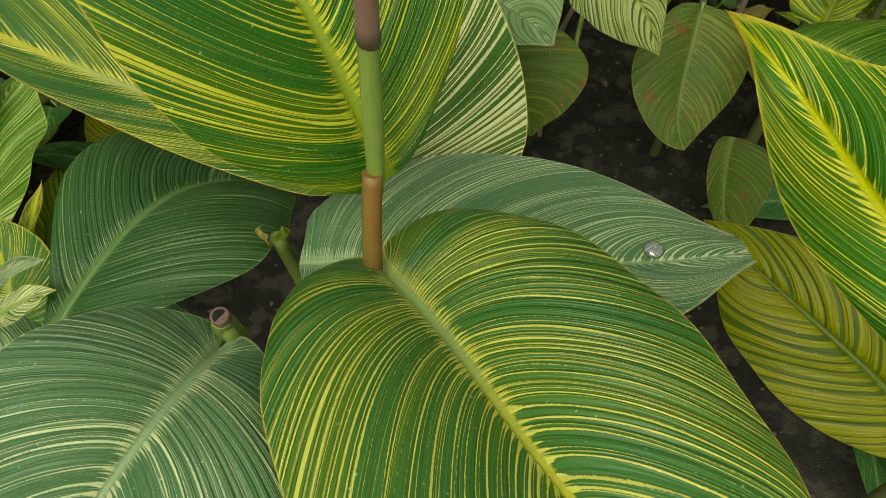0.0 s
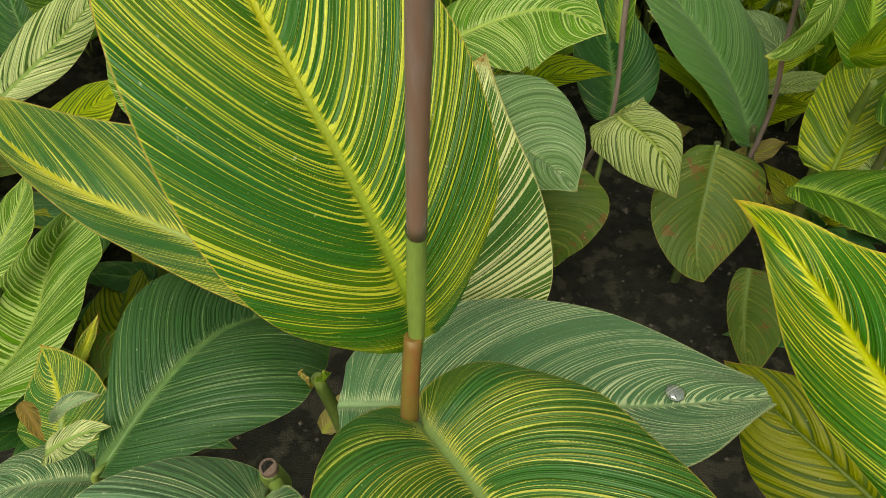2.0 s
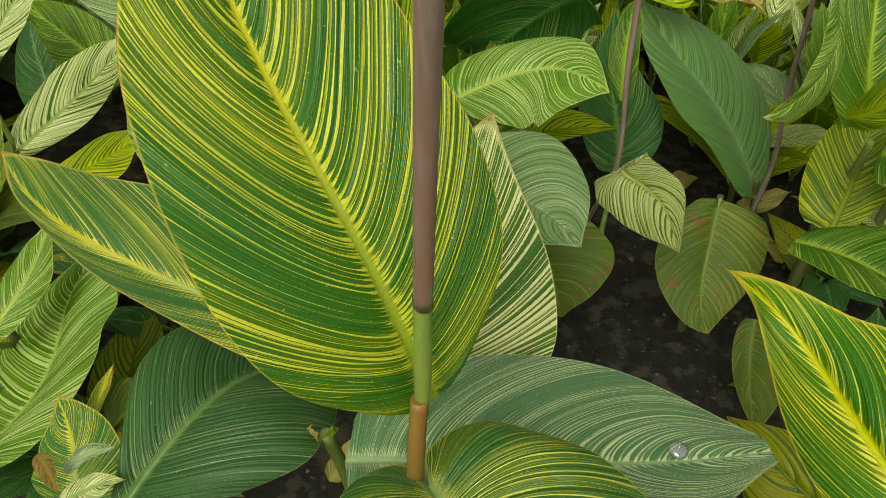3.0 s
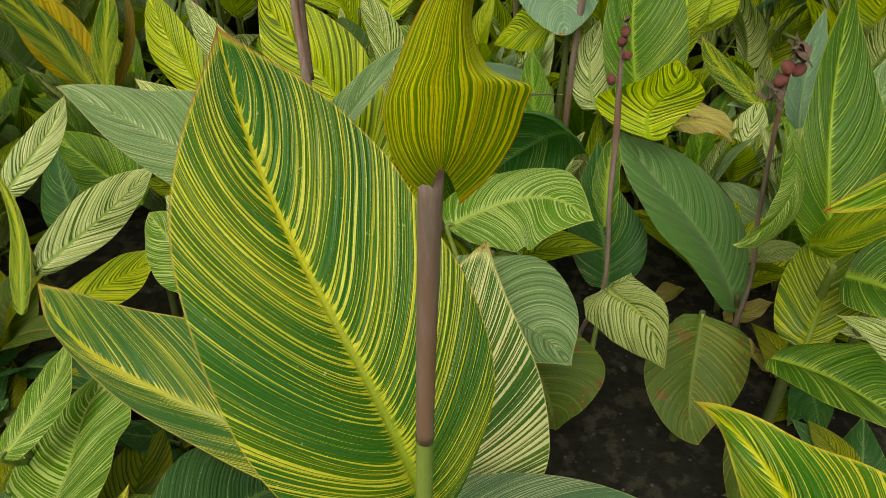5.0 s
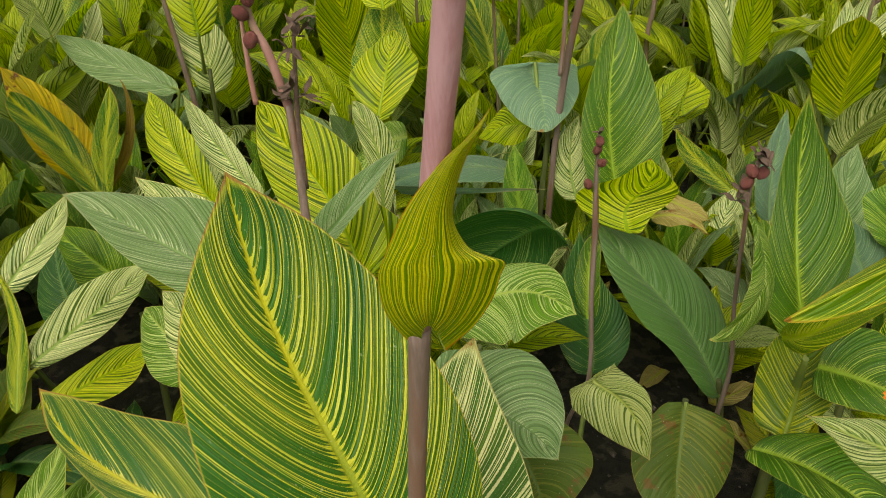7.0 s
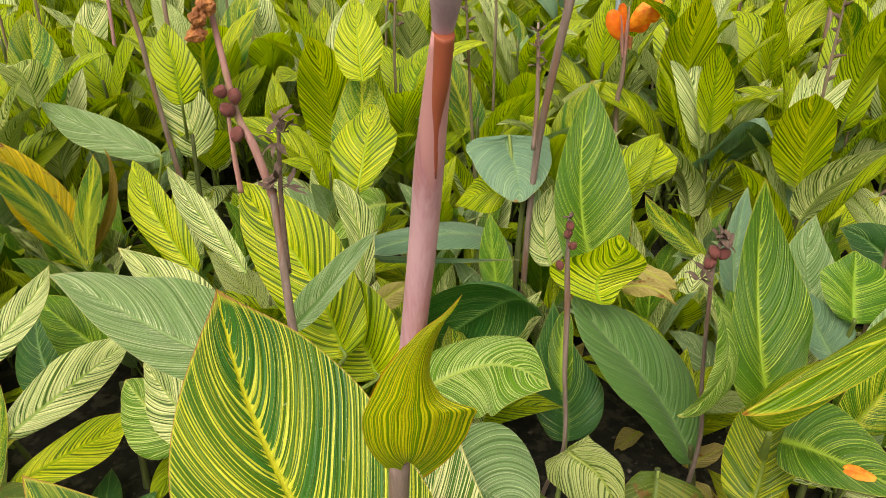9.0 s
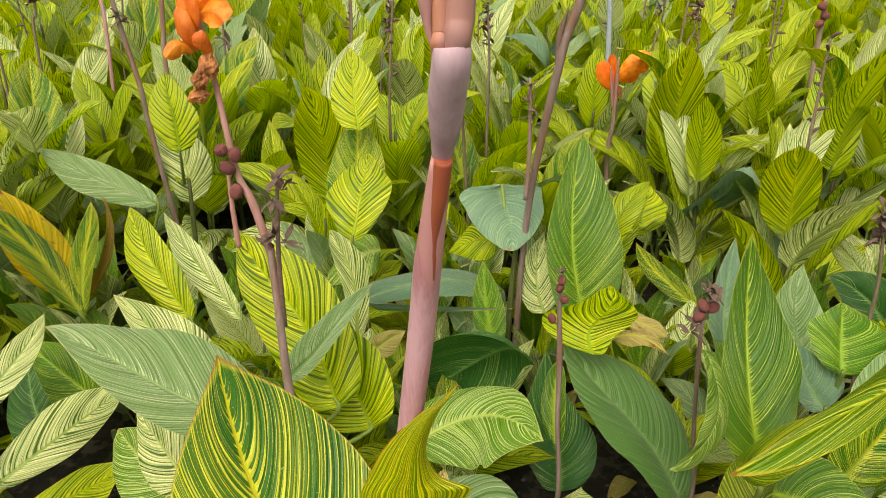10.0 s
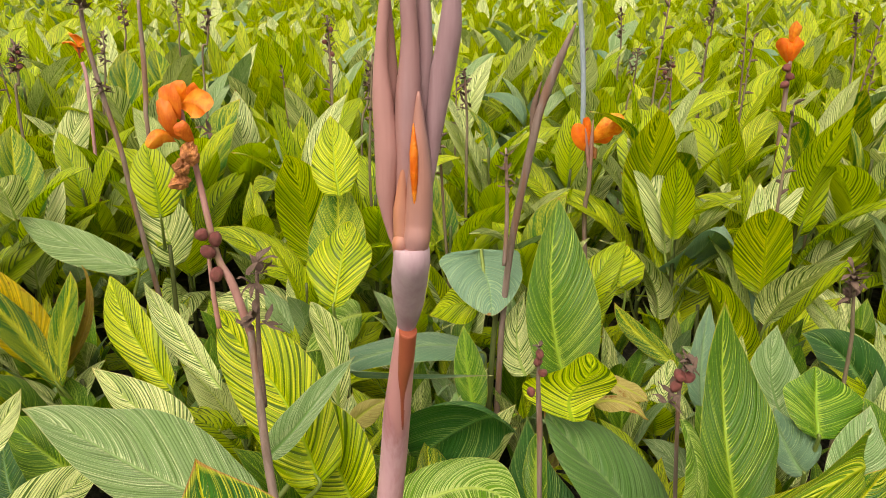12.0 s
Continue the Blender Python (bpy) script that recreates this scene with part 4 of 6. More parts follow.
left_strip = plant(-1.150, 1.320, "canna with pale striped narrow leaves")
stem(left_strip, [(-1.200, 1.330, -0.050), (-1.215, 1.330, 0.110), (-1.240, 1.315, 0.240)], [0.0117, 0.0099, 0.006299999999999999], STEM_DARK)
leaf(left_strip, IVORY, (-1.246, 1.300, 0.244), (-0.983, 1.357, 0.441), (-0.832, 1.323, 0.576), (-0.883, 1.403, 0.591), (-0.684, 1.347, 0.615), root=(-1.240, 1.315, 0.200), fl=(0.25, 0.26, 0.04, -0.04, -0.09), fr=(-0.3, 0.02, -0.08, -0.03, -0.09), snake=-0.017, arch=-0.042, rows=34)
leaf(left_strip, LIME, (-1.207, 1.208, 0.158), (-0.982, 1.281, 0.269), (-0.865, 1.299, 0.352), (-0.916, 1.353, 0.342), (-0.759, 1.285, 0.357), root=(-1.150, 1.292, 0.070), fl=(-0.12, -0.01, 0.08, 0.02, -0.02), fr=(-0.14, -0.02, 0.13, 0.07, -0.03), snake=-0.023, arch=-0.014, rows=34)
leaf(left_strip, IVORY, (-1.238, 1.319, 0.483), (-1.166, 1.425, 0.573), (-1.093, 1.479, 0.682), (-1.067, 1.580, 0.781), (-0.994, 1.570, 0.736), root=(-1.240, 1.315, 0.235), fl=(0.02, 0.01, -0.03, 0.02, 0.02), fr=(0.02, -0.06, -0.01, 0.02, -0.01), snake=-0.011, arch=-0.007, rows=34)

pair = plant(-0.860, 1.818, "canna with a lime leaf and a cream-striped leaf")
stem(pair, [(-0.860, 1.779, -0.143), (-0.850, 1.801, 0.177), (-0.860, 1.818, 0.426)], [0.0117, 0.0099, 0.006299999999999999], STEM_DARK)
leaf(pair, LIME, (-0.842, 1.772, 0.477), (-1.008, 1.896, 0.666), (-1.074, 1.986, 0.765), (-1.055, 1.886, 0.622), (-0.872, 1.823, 0.599), root=(-0.860, 1.808, 0.279), fl=(-0.21, 0.03, 0.15, 0.06, -0.02), fr=(-0.16, 0.06, 0.01, 0.04, 0.01), snake=-0.001, arch=0.012, rows=34)
leaf(pair, IVORY, (-0.653, 1.674, 0.546), (-0.829, 1.802, 0.694), (-0.908, 1.857, 0.805), (-0.857, 1.801, 0.659), (-0.688, 1.723, 0.614), fl=(-0.36, 0.06, 0.19, 0.02, -0.04), fr=(-0.04, 0.1, 0.0, 0.01, 0.01), snake=0.014, arch=0.01, rows=34)

broad = plant(-0.400, 1.220, "canna with broad lime-striped leaves round a mauve stalk")
stem(broad, [(-0.400, 1.180, -0.101), (-0.390, 1.203, 0.218), (-0.360, 1.120, 0.475)], [0.013000000000000001, 0.011000000000000001, 0.006999999999999999], STEM_DARK)
leaf(broad, LIME, (-0.269, 1.132, 0.674), (-0.400, 1.259, 0.874), (-0.498, 1.313, 1.000), (-0.438, 1.221, 0.775), (-0.252, 1.217, 0.821), root=(-0.400, 1.222, 0.503), rows=44, full=0.45, fl=(0.03, -0.01, -0.02, -0.02, -0.01), fr=(-0.05, -0.13, 0.11, 0.16, -0.02), snake=0.029, arch=0.005)
leaf(broad, LIME, (-0.210, 1.178, 0.582), (-0.279, 1.256, 0.692), (-0.381, 1.341, 0.771), (-0.356, 1.231, 0.630), (-0.210, 1.241, 0.765), root=(-0.400, 1.218, 0.439))
leaf(broad, SMOOTH, (-0.362, 1.115, 0.767), (-0.273, 1.128, 0.871), (-0.191, 1.216, 0.939), (-0.309, 1.137, 0.868), (-0.248, 1.113, 0.864), full=0.5, fold=0.5, fl=(0.01, 0.04, -0.05, -0.01, 0.02), fr=(0.0, 0.02, 0.0, -0.03, -0.01), snake=0.012, arch=-0.003, rows=34)
leaf(broad, IVORY, (-0.265, 1.368, 0.687), (-0.289, 1.432, 0.873), (-0.329, 1.449, 0.943), (-0.303, 1.414, 0.802), (-0.239, 1.409, 0.810), root=(-0.400, 1.225, 0.539), fl=(-0.08, -0.17, 0.03, 0.01, -0.01), fr=(-0.16, -0.05, 0.27, 0.12, 0.02), snake=0.027, arch=-0.008, rows=34)

yellow = plant(-0.330, 1.868, "canna with upright yellow-green leaves")
stem(yellow, [(-0.330, 1.829, -0.146), (-0.320, 1.854, 0.223), (-0.330, 1.875, 0.522)], [0.0117, 0.0099, 0.006299999999999999], STEM_DARK)
leaf(yellow, LIME, (-0.334, 1.778, 0.757), (-0.312, 1.904, 0.895), (-0.299, 1.960, 0.962), (-0.389, 1.876, 0.851), (-0.251, 1.863, 0.873), root=(-0.330, 1.880, 0.593), full=0.4, fl=(-0.35, 0.33, 0.18, -0.02, -0.04), fr=(-0.43, 0.16, 0.29, -0.07, -0.06), snake=0.011, arch=0.033, rows=34)
leaf(yellow, GOLD, (-0.395, 2.229, 0.643), (-0.391, 2.298, 0.827), (-0.404, 2.353, 0.987), (-0.482, 2.302, 0.838), (-0.301, 2.302, 0.839), full=0.4, fl=(-0.02, 0.05, -0.03, -0.01, -0.0), fr=(-0.01, -0.03, 0.03, -0.0, 0.0), snake=-0.007, arch=0.001, rows=34)
leaf(yellow, LIME, (-0.373, 2.246, 0.943), (-0.398, 2.333, 1.088), (-0.411, 2.387, 1.191), (-0.465, 2.329, 1.078), (-0.326, 2.317, 1.067), full=0.4, fl=(-0.09, 0.09, 0.04, -0.03, -0.04), fr=(-0.25, 0.11, 0.13, 0.02, -0.01), snake=-0.004, arch=0.009, rows=34)

big = plant(0.310, 1.868, "canna with a tall broad lime leaf")
stem(big, [(0.310, 1.829, -0.146), (0.320, 1.851, 0.173), (0.300, 1.838, 0.425)], [0.013000000000000001, 0.011000000000000001, 0.006999999999999999], STEM_DARK)
leaf(big, FRESH, (0.347, 1.723, 0.547), (0.304, 1.825, 0.748), (0.333, 1.993, 1.027), (0.215, 1.841, 0.782), (0.421, 1.839, 0.782), root=(0.310, 1.867, 0.408), rows=44, full=0.42, sharp=0.8, lobe=0.02, fl=(-0.05, -0.21, -0.16, -0.24, -0.23), fr=(0.05, 0.05, 0.18, 0.29, 0.3), snake=0.006, arch=-0.012)

teal = plant(0.120, 1.868, "canna with blue-green drooping leaves")
stem(teal, [(0.120, 1.829, -0.146), (0.130, 1.863, 0.348), (0.150, 1.893, 0.772)], [0.013000000000000001, 0.011000000000000001, 0.006999999999999999], STEM_DARK)
leaf(teal, TEAL, (0.100, 1.958, 0.867), (0.106, 1.933, 0.815), (0.129, 1.802, 0.723), (0.249, 1.837, 0.735), (-0.004, 1.839, 0.737), root=(0.120, 1.892, 0.755), full=0.3, sharp=0.5, fl=(0.0, 0.03, -0.07, -0.01, 0.06), fr=(-0.1, -0.02, -0.06, 0.09, 0.08), snake=0.038, arch=-0.002, rows=34)
leaf(teal, TEAL, (0.120, 1.991, 0.480), (-0.243, 1.789, 0.589), (0.119, 1.554, 0.677), (-0.191, 1.711, 0.587), (-0.301, 1.866, 0.584), root=(0.120, 1.864, 0.361), full=0.4, fl=(0.41, 0.05, -0.17, -0.19, -0.07), fr=(0.09, 0.1, -0.14, -0.04, -0.01), snake=-0.094, arch=0.09, rows=34)
leaf(teal, DEEP, (0.132, 1.344, 0.686), (-0.043, 1.488, 0.496), (0.193, 1.743, 0.385), (-0.178, 1.454, 0.537), (0.089, 1.568, 0.398), full=0.4, fl=(-0.03, 0.14, 0.09, 0.03, 0.01), fr=(-0.14, -0.35, 0.21, 0.13, 0.04), snake=0.117, arch=0.101, rows=36)

far_left = plant(-1.200, 1.918, "canna with gold-edged upright leaves")
stem(far_left, [(-1.200, 1.878, -0.150), (-1.190, 1.901, 0.170), (-1.200, 1.918, 0.419)], [0.013000000000000001, 0.011000000000000001, 0.006999999999999999], STEM_DARK)
leaf(far_left, GOLD, (-1.214, 1.824, 0.449), (-1.361, 1.830, 0.734), (-1.397, 1.811, 0.817), (-1.330, 1.798, 0.616), (-1.300, 1.870, 0.671), root=(-1.200, 1.910, 0.307), fl=(-0.38, 0.1, 0.15, 0.04, 0.01), fr=(-0.09, 0.09, 0.0, 0.06, 0.02), snake=0.022, arch=0.003, rows=30)
leaf(far_left, GOLD, (-1.226, 1.828, 0.439), (-1.194, 1.901, 0.676), (-1.175, 1.947, 0.799), (-1.236, 1.885, 0.632), (-1.165, 1.887, 0.631), root=(-1.200, 1.910, 0.296), fl=(-0.01, 0.03, 0.0, 0.03, 0.01), fr=(-0.16, -0.01, 0.07, 0.04, 0.01), snake=-0.017, arch=0.004, rows=30)
leaf(far_left, BROWNED, (-1.250, 1.879, 0.461), (-1.150, 1.951, 0.646), (-1.150, 1.973, 0.807), (-1.175, 1.943, 0.616), (-1.132, 1.952, 0.650), root=(-1.200, 1.910, 0.300), fl=(-0.04, -0.04, 0.02, 0.01, 0.01), fr=(-0.06, -0.01, 0.05, 0.05, 0.01), snake=0.005, arch=-0.002, rows=30)

far_sage = plant(-1.150, 2.218, "canna with a long sage leaf")
stem(far_sage, [(-1.150, 2.178, -0.171), (-1.140, 2.204, 0.199), (-1.150, 2.224, 0.498)], [0.013000000000000001, 0.011000000000000001, 0.006999999999999999], STEM_DARK)
leaf(far_sage, SMOOTH, (-1.072, 2.179, 0.694), (-1.360, 2.250, 0.780), (-1.532, 2.312, 0.846), (-1.313, 2.191, 0.721), (-1.309, 2.279, 0.806), root=(-1.150, 2.226, 0.521), fl=(-0.17, 0.02, 0.15, 0.04, 0.0), fr=(-0.17, 0.04, 0.05, 0.03, 0.0), snake=-0.004, arch=0.011, rows=34)

far_lime = plant(-1.080, 2.417, "canna with dark-veined lime leaves")
stem(far_lime, [(-1.080, 2.377, -0.185), (-1.070, 2.410, 0.284), (-1.060, 2.438, 0.683)], [0.013000000000000001, 0.011000000000000001, 0.006999999999999999], STEM_DARK)
leaf(far_lime, VEINED, (-1.035, 2.341, 0.826), (-1.062, 2.387, 0.997), (-1.075, 2.430, 1.094), (-1.127, 2.381, 0.973), (-0.982, 2.366, 0.936), root=(-1.080, 2.437, 0.669), full=0.4, fl=(-0.33, 0.09, 0.15, 0.04, -0.03), fr=(-0.1, 0.17, 0.03, -0.04, -0.02), snake=0.019, arch=0.002, rows=34)
leaf(far_lime, IVORY, (-1.100, 2.519, 0.554), (-1.156, 2.599, 0.755), (-1.228, 2.636, 0.878), (-1.241, 2.599, 0.746), (-1.023, 2.560, 0.654), root=(-1.080, 2.419, 0.405), full=0.4, fl=(-0.39, 0.02, 0.16, 0.04, 0.02), fr=(-0.12, 0.08, 0.1, 0.03, 0.01), snake=0.03, arch=-0.005, rows=34)

folded = plant(1.020, 2.557, "canna with a folded blue-green leaf")
stem(folded, [(1.020, 2.517, -0.194), (1.030, 2.539, 0.125), (1.020, 2.557, 0.374)], [0.013000000000000001, 0.011000000000000001, 0.006999999999999999], STEM_DARK)
leaf(folded, TEAL, (0.884, 2.632, 0.485), (0.987, 2.416, 0.747), (1.114, 2.366, 0.596), (1.094, 2.441, 0.727), (0.565, 2.765, 0.598), root=(1.020, 2.560, 0.426), full=0.4, fl=(0.05, 0.17, 0.1, 0.03, 0.02), fr=(-0.1, -0.09, -0.06, -0.02, -0.01), snake=-0.103, arch=-0.067, rows=34)

round = plant(0.660, 2.367, "canna with small rounded yellow leaves")
stem(round, [(0.660, 2.327, -0.181), (0.670, 2.350, 0.138), (0.660, 2.367, 0.388)], [0.0117, 0.0099, 0.006299999999999999], STEM_DARK)
leaf(round, LIME, (0.662, 2.345, 0.535), (0.651, 2.405, 0.601), (0.694, 2.511, 0.660), (0.577, 2.438, 0.629), (0.745, 2.447, 0.634), root=(0.660, 2.367, 0.380), full=0.35, sharp=0.7, fl=(-0.06, -0.03, 0.06, -0.04, -0.11), fr=(-0.04, -0.01, -0.01, 0.17, 0.06), snake=-0.033, arch=0.003, rows=30)
leaf(round, GOLD, (0.778, 2.023, 0.410), (0.643, 2.086, 0.512), (0.569, 2.134, 0.601), (0.650, 2.070, 0.457), (0.679, 2.079, 0.524), fl=(-0.1, 0.01, 0.1, 0.1, 0.01), fr=(-0.05, -0.03, -0.06, -0.01, 0.01), snake=0.009, arch=-0.002, rows=30)

spoon = plant(1.250, 2.617, "canna with a blue-green spear leaf")
stem(spoon, [(1.250, 2.577, -0.198), (1.260, 2.599, 0.121), (1.200, 2.617, 0.370)], [0.0117, 0.0099, 0.006299999999999999], STEM_DARK)
leaf(spoon, TEAL, (1.214, 2.404, 0.308), (1.257, 2.557, 0.425), (1.295, 2.672, 0.489), (1.178, 2.508, 0.394), (1.311, 2.526, 0.402), root=(1.250, 2.601, 0.153), full=0.4, fl=(-0.13, 0.04, 0.11, 0.0, -0.01), fr=(-0.14, 0.05, 0.06, 0.04, -0.01), snake=-0.018, arch=0.009, rows=30)
leaf(spoon, PALE, (1.332, 2.012, 0.493), (1.276, 2.134, 0.571), (1.226, 2.222, 0.624), (1.251, 2.125, 0.544), (1.308, 2.128, 0.589), fl=(-0.01, -0.03, 0.01, 0.03, -0.0), fr=(-0.0, -0.01, -0.02, 0.03, -0.0), snake=0.006, arch=0.0, rows=30)

spear = plant(0.870, 1.340, "canna with a spear-shaped lime leaf")
stem(spear, [(0.870, 1.300, -0.109), (0.880, 1.322, 0.210), (0.870, 1.340, 0.459)], [0.0117, 0.0099, 0.006299999999999999], STEM_DARK)
leaf(spear, FRESH, (0.849, 1.285, 0.683), (0.866, 1.364, 0.753), (0.872, 1.404, 0.803), (0.788, 1.323, 0.739), (0.944, 1.356, 0.736), root=(0.870, 1.345, 0.534), full=0.4, fl=(-0.32, -0.03, 0.18, -0.02, -0.01), fr=(-0.4, 0.05, 0.31, 0.19, 0.03), snake=-0.015, arch=0.006, rows=34)
leaf(spear, TEAL, (0.831, 1.278, 0.587), (0.794, 1.312, 0.641), (0.760, 1.339, 0.733), (0.765, 1.311, 0.625), (0.853, 1.314, 0.673), root=(0.870, 1.338, 0.442))
leaf(spear, TEAL, (0.635, 1.434, 0.666), (0.637, 1.491, 0.762), (0.659, 1.551, 0.898), (0.602, 1.493, 0.792), (0.690, 1.491, 0.763))
leaf(spear, GOLD, (-1.005, 0.959, 0.435), (-1.022, 1.059, 0.539), (-1.094, 1.155, 0.696), (-1.036, 1.042, 0.517), (-0.993, 1.043, 0.516), fl=(0.0, 0.0, 0.0, 0.0, 0.0), fr=(-0.15, 0.03, 0.07, 0.03, 0.01), snake=-0.024, arch=0.006, rows=36)

flower_left = plant(-0.320, 0.941, "leaning canna stalk with orange flowers and maroon pods")
stem(flower_left, [(-0.311, 0.964, 0.684), (-0.330, 0.996, 0.844), (-0.341, 1.025, 0.983), (-0.351, 1.053, 1.090)], [0.009, 0.0085, 0.0075, 0.007], STEM)
stem(flower_left, [(-0.350, 1.052, 1.079), (-0.378, 1.069, 1.172), (-0.403, 1.082, 1.223), (-0.425, 1.110, 1.330), (-0.445, 1.137, 1.428)], [0.0075, 0.0075, 0.006, 0.0055, 0.004], STALK_ROSE, "flower_stalk")
stem(flower_left, [(-0.417, 1.082, 1.079), (-0.421, 1.087, 1.146), (-0.422, 1.093, 1.232)], [0.005, 0.0045, 0.003], STALK_ROSE, "flower_stalk")
stem(flower_left, [(-0.333, 1.023, 0.949), (-0.335, 1.042, 1.079), (-0.332, 1.071, 1.209)], [0.006, 0.0045, 0.003], HUSK, "dry_stalk")
seed_pod(flower_left, (-0.421, 1.070, 1.266), 0.0112)
seed_pod(flower_left, (-0.398, 1.070, 1.258), 0.0112)
seed_pod(flower_left, (-0.413, 1.068, 1.236), 0.0112)
seed_pod(flower_left, (-0.402, 1.065, 1.194), 0.0112)
husk(flower_left, (-0.322, 1.043, 1.232), 0.034, 3)
husk(flower_left, (-0.317, 1.041, 1.211), 0.034, 4)
husk(flower_left, (-0.333, 1.040, 1.191), 0.034, 5)
husk(flower_left, (-0.336, 1.036, 1.128), 0.034, 6)
husk(flower_left, (-0.317, 1.035, 1.117), 0.034, 7)
husk(flower_left, (-0.348, 1.034, 1.111), 0.034, 8)
petal(flower_left, (-0.454, 1.125, 1.450), (-0.459, 1.112, 1.481), (-0.467, 1.120, 1.510), (-0.478, 1.120, 1.482), (-0.439, 1.105, 1.487), PETAL_DEEP)
petal(flower_left, (-0.450, 1.130, 1.473), (-0.419, 1.105, 1.487), (-0.394, 1.090, 1.471), (-0.424, 1.100, 1.464), (-0.411, 1.118, 1.505))
petal(flower_left, (-0.457, 1.125, 1.414), (-0.462, 1.100, 1.455), (-0.474, 1.115, 1.492), (-0.481, 1.112, 1.455), (-0.450, 1.108, 1.456), PETAL_DEEP)
petal(flower_left, (-0.458, 1.118, 1.416), (-0.469, 1.090, 1.436), (-0.491, 1.075, 1.417), (-0.480, 1.088, 1.417), (-0.478, 1.098, 1.443))
petal(flower_left, (-0.428, 1.115, 1.411), (-0.432, 1.088, 1.440), (-0.444, 1.090, 1.455), (-0.444, 1.090, 1.431), (-0.424, 1.095, 1.446), PETAL_DEEP)
petal(flower_left, (-0.448, 1.135, 1.472), (-0.446, 1.125, 1.498), (-0.450, 1.130, 1.517), (-0.463, 1.130, 1.493), (-0.434, 1.130, 1.501))
petal(flower_left, (-0.440, 1.135, 1.472), (-0.425, 1.128, 1.496), (-0.410, 1.120, 1.506), (-0.434, 1.130, 1.503), (-0.414, 1.122, 1.491), PETAL_DEEP)
stem(flower_left, [(-0.449, 1.130, 1.425), (-0.447, 1.128, 1.455), (-0.449, 1.130, 1.480)], [0.005, 0.0045, 0.003], STALK_ROSE, "flower_stalk")
husk(flower_left, (-0.395, 1.110, 1.437), 0.026, 34, 4)
crumple(flower_left, (-0.433, 1.100, 1.401), 0.013, FADED, 31)
crumple(flower_left, (-0.448, 1.095, 1.375), 0.013, FADED, 32)
crumple(flower_left, (-0.455, 1.095, 1.353), 0.011, FADED, 33)

pod_stalk = plant(0.200, 1.140, "slim mauve canna stalk with maroon seed pods")
stem(pod_stalk, [(0.165, 1.135, -0.027), (0.168, 1.126, 0.274), (0.206, 1.118, 0.445), (0.193, 1.123, 0.662), (0.186, 1.130, 0.825), (0.179, 1.131, 0.914), (0.176, 1.138, 1.012)], [0.006, 0.005, 0.0045, 0.0052, 0.0062, 0.0048, 0.002], STEM)
seed_pod(pod_stalk, (0.164, 1.123, 0.915), 0.008)
seed_pod(pod_stalk, (0.185, 1.126, 0.957), 0.008)
seed_pod(pod_stalk, (0.175, 1.128, 0.981), 0.008)
seed_pod(pod_stalk, (0.178, 1.129, 0.997), 0.008)
husk(pod_stalk, (0.175, 1.133, 1.014), 0.02, 41)

pod_stalk_b = plant(0.500, 1.200, "canna stalk with maroon pods and black husks")
stem(pod_stalk_b, [(0.520, 1.225, -0.034), (0.540, 1.213, 0.365), (0.512, 1.207, 0.573), (0.488, 1.191, 0.764), (0.474, 1.180, 0.897), (0.485, 1.183, 0.945)], [0.007, 0.0055, 0.0048, 0.0045, 0.0045, 0.003], STEM)
seed_pod(pod_stalk_b, (0.466, 1.175, 0.896), 0.0112)
seed_pod(pod_stalk_b, (0.489, 1.176, 0.916), 0.0112)
seed_pod(pod_stalk_b, (0.469, 1.176, 0.920), 0.0112)
husk(pod_stalk_b, (0.492, 1.178, 0.948), 0.036, 51)
husk(pod_stalk_b, (0.476, 1.178, 0.948), 0.036, 52)
husk(pod_stalk_b, (0.495, 1.177, 0.930), 0.036, 53)
husk(pod_stalk_b, (0.451, 1.172, 0.862), 0.036, 54)
husk(pod_stalk_b, (0.462, 1.174, 0.881), 0.036, 55)

spear_stalk = plant(0.140, 1.838, "canna stalk with a tall closed purple bud")
stem(spear_stalk, [(0.140, 1.833, -0.076), (0.156, 1.845, 0.373), (0.163, 1.854, 0.654), (0.184, 1.855, 0.942), (0.237, 1.858, 1.272), (0.255, 1.862, 1.340)], [0.012, 0.01, 0.009, 0.0105, 0.012, 0.01], STEM)
stem(spear_stalk, [(0.248, 1.861, 1.325), (0.263, 1.864, 1.369), (0.291, 1.860, 1.451), (0.327, 1.857, 1.543)], [0.01, 0.013, 0.0115, 0.002], STEM, "flower_bud")
stem(spear_stalk, [(0.225, 1.856, 1.249), (0.231, 1.871, 1.323), (0.248, 1.876, 1.390)], [0.004, 0.0095, 0.002], HUSK, "flower_bud")
stem(spear_stalk, [(0.160, 1.810, 0.881), (0.164, 1.821, 1.032), (0.156, 1.834, 1.220)], [0.0065, 0.006, 0.003], STEM, "dry_stalk")
husk(spear_stalk, (0.159, 1.830, 1.160), 0.03, 61)
husk(spear_stalk, (0.156, 1.828, 1.137), 0.03, 62)
husk(spear_stalk, (0.166, 1.826, 1.113), 0.03, 63)
husk(spear_stalk, (0.156, 1.832, 1.199), 0.03, 64)

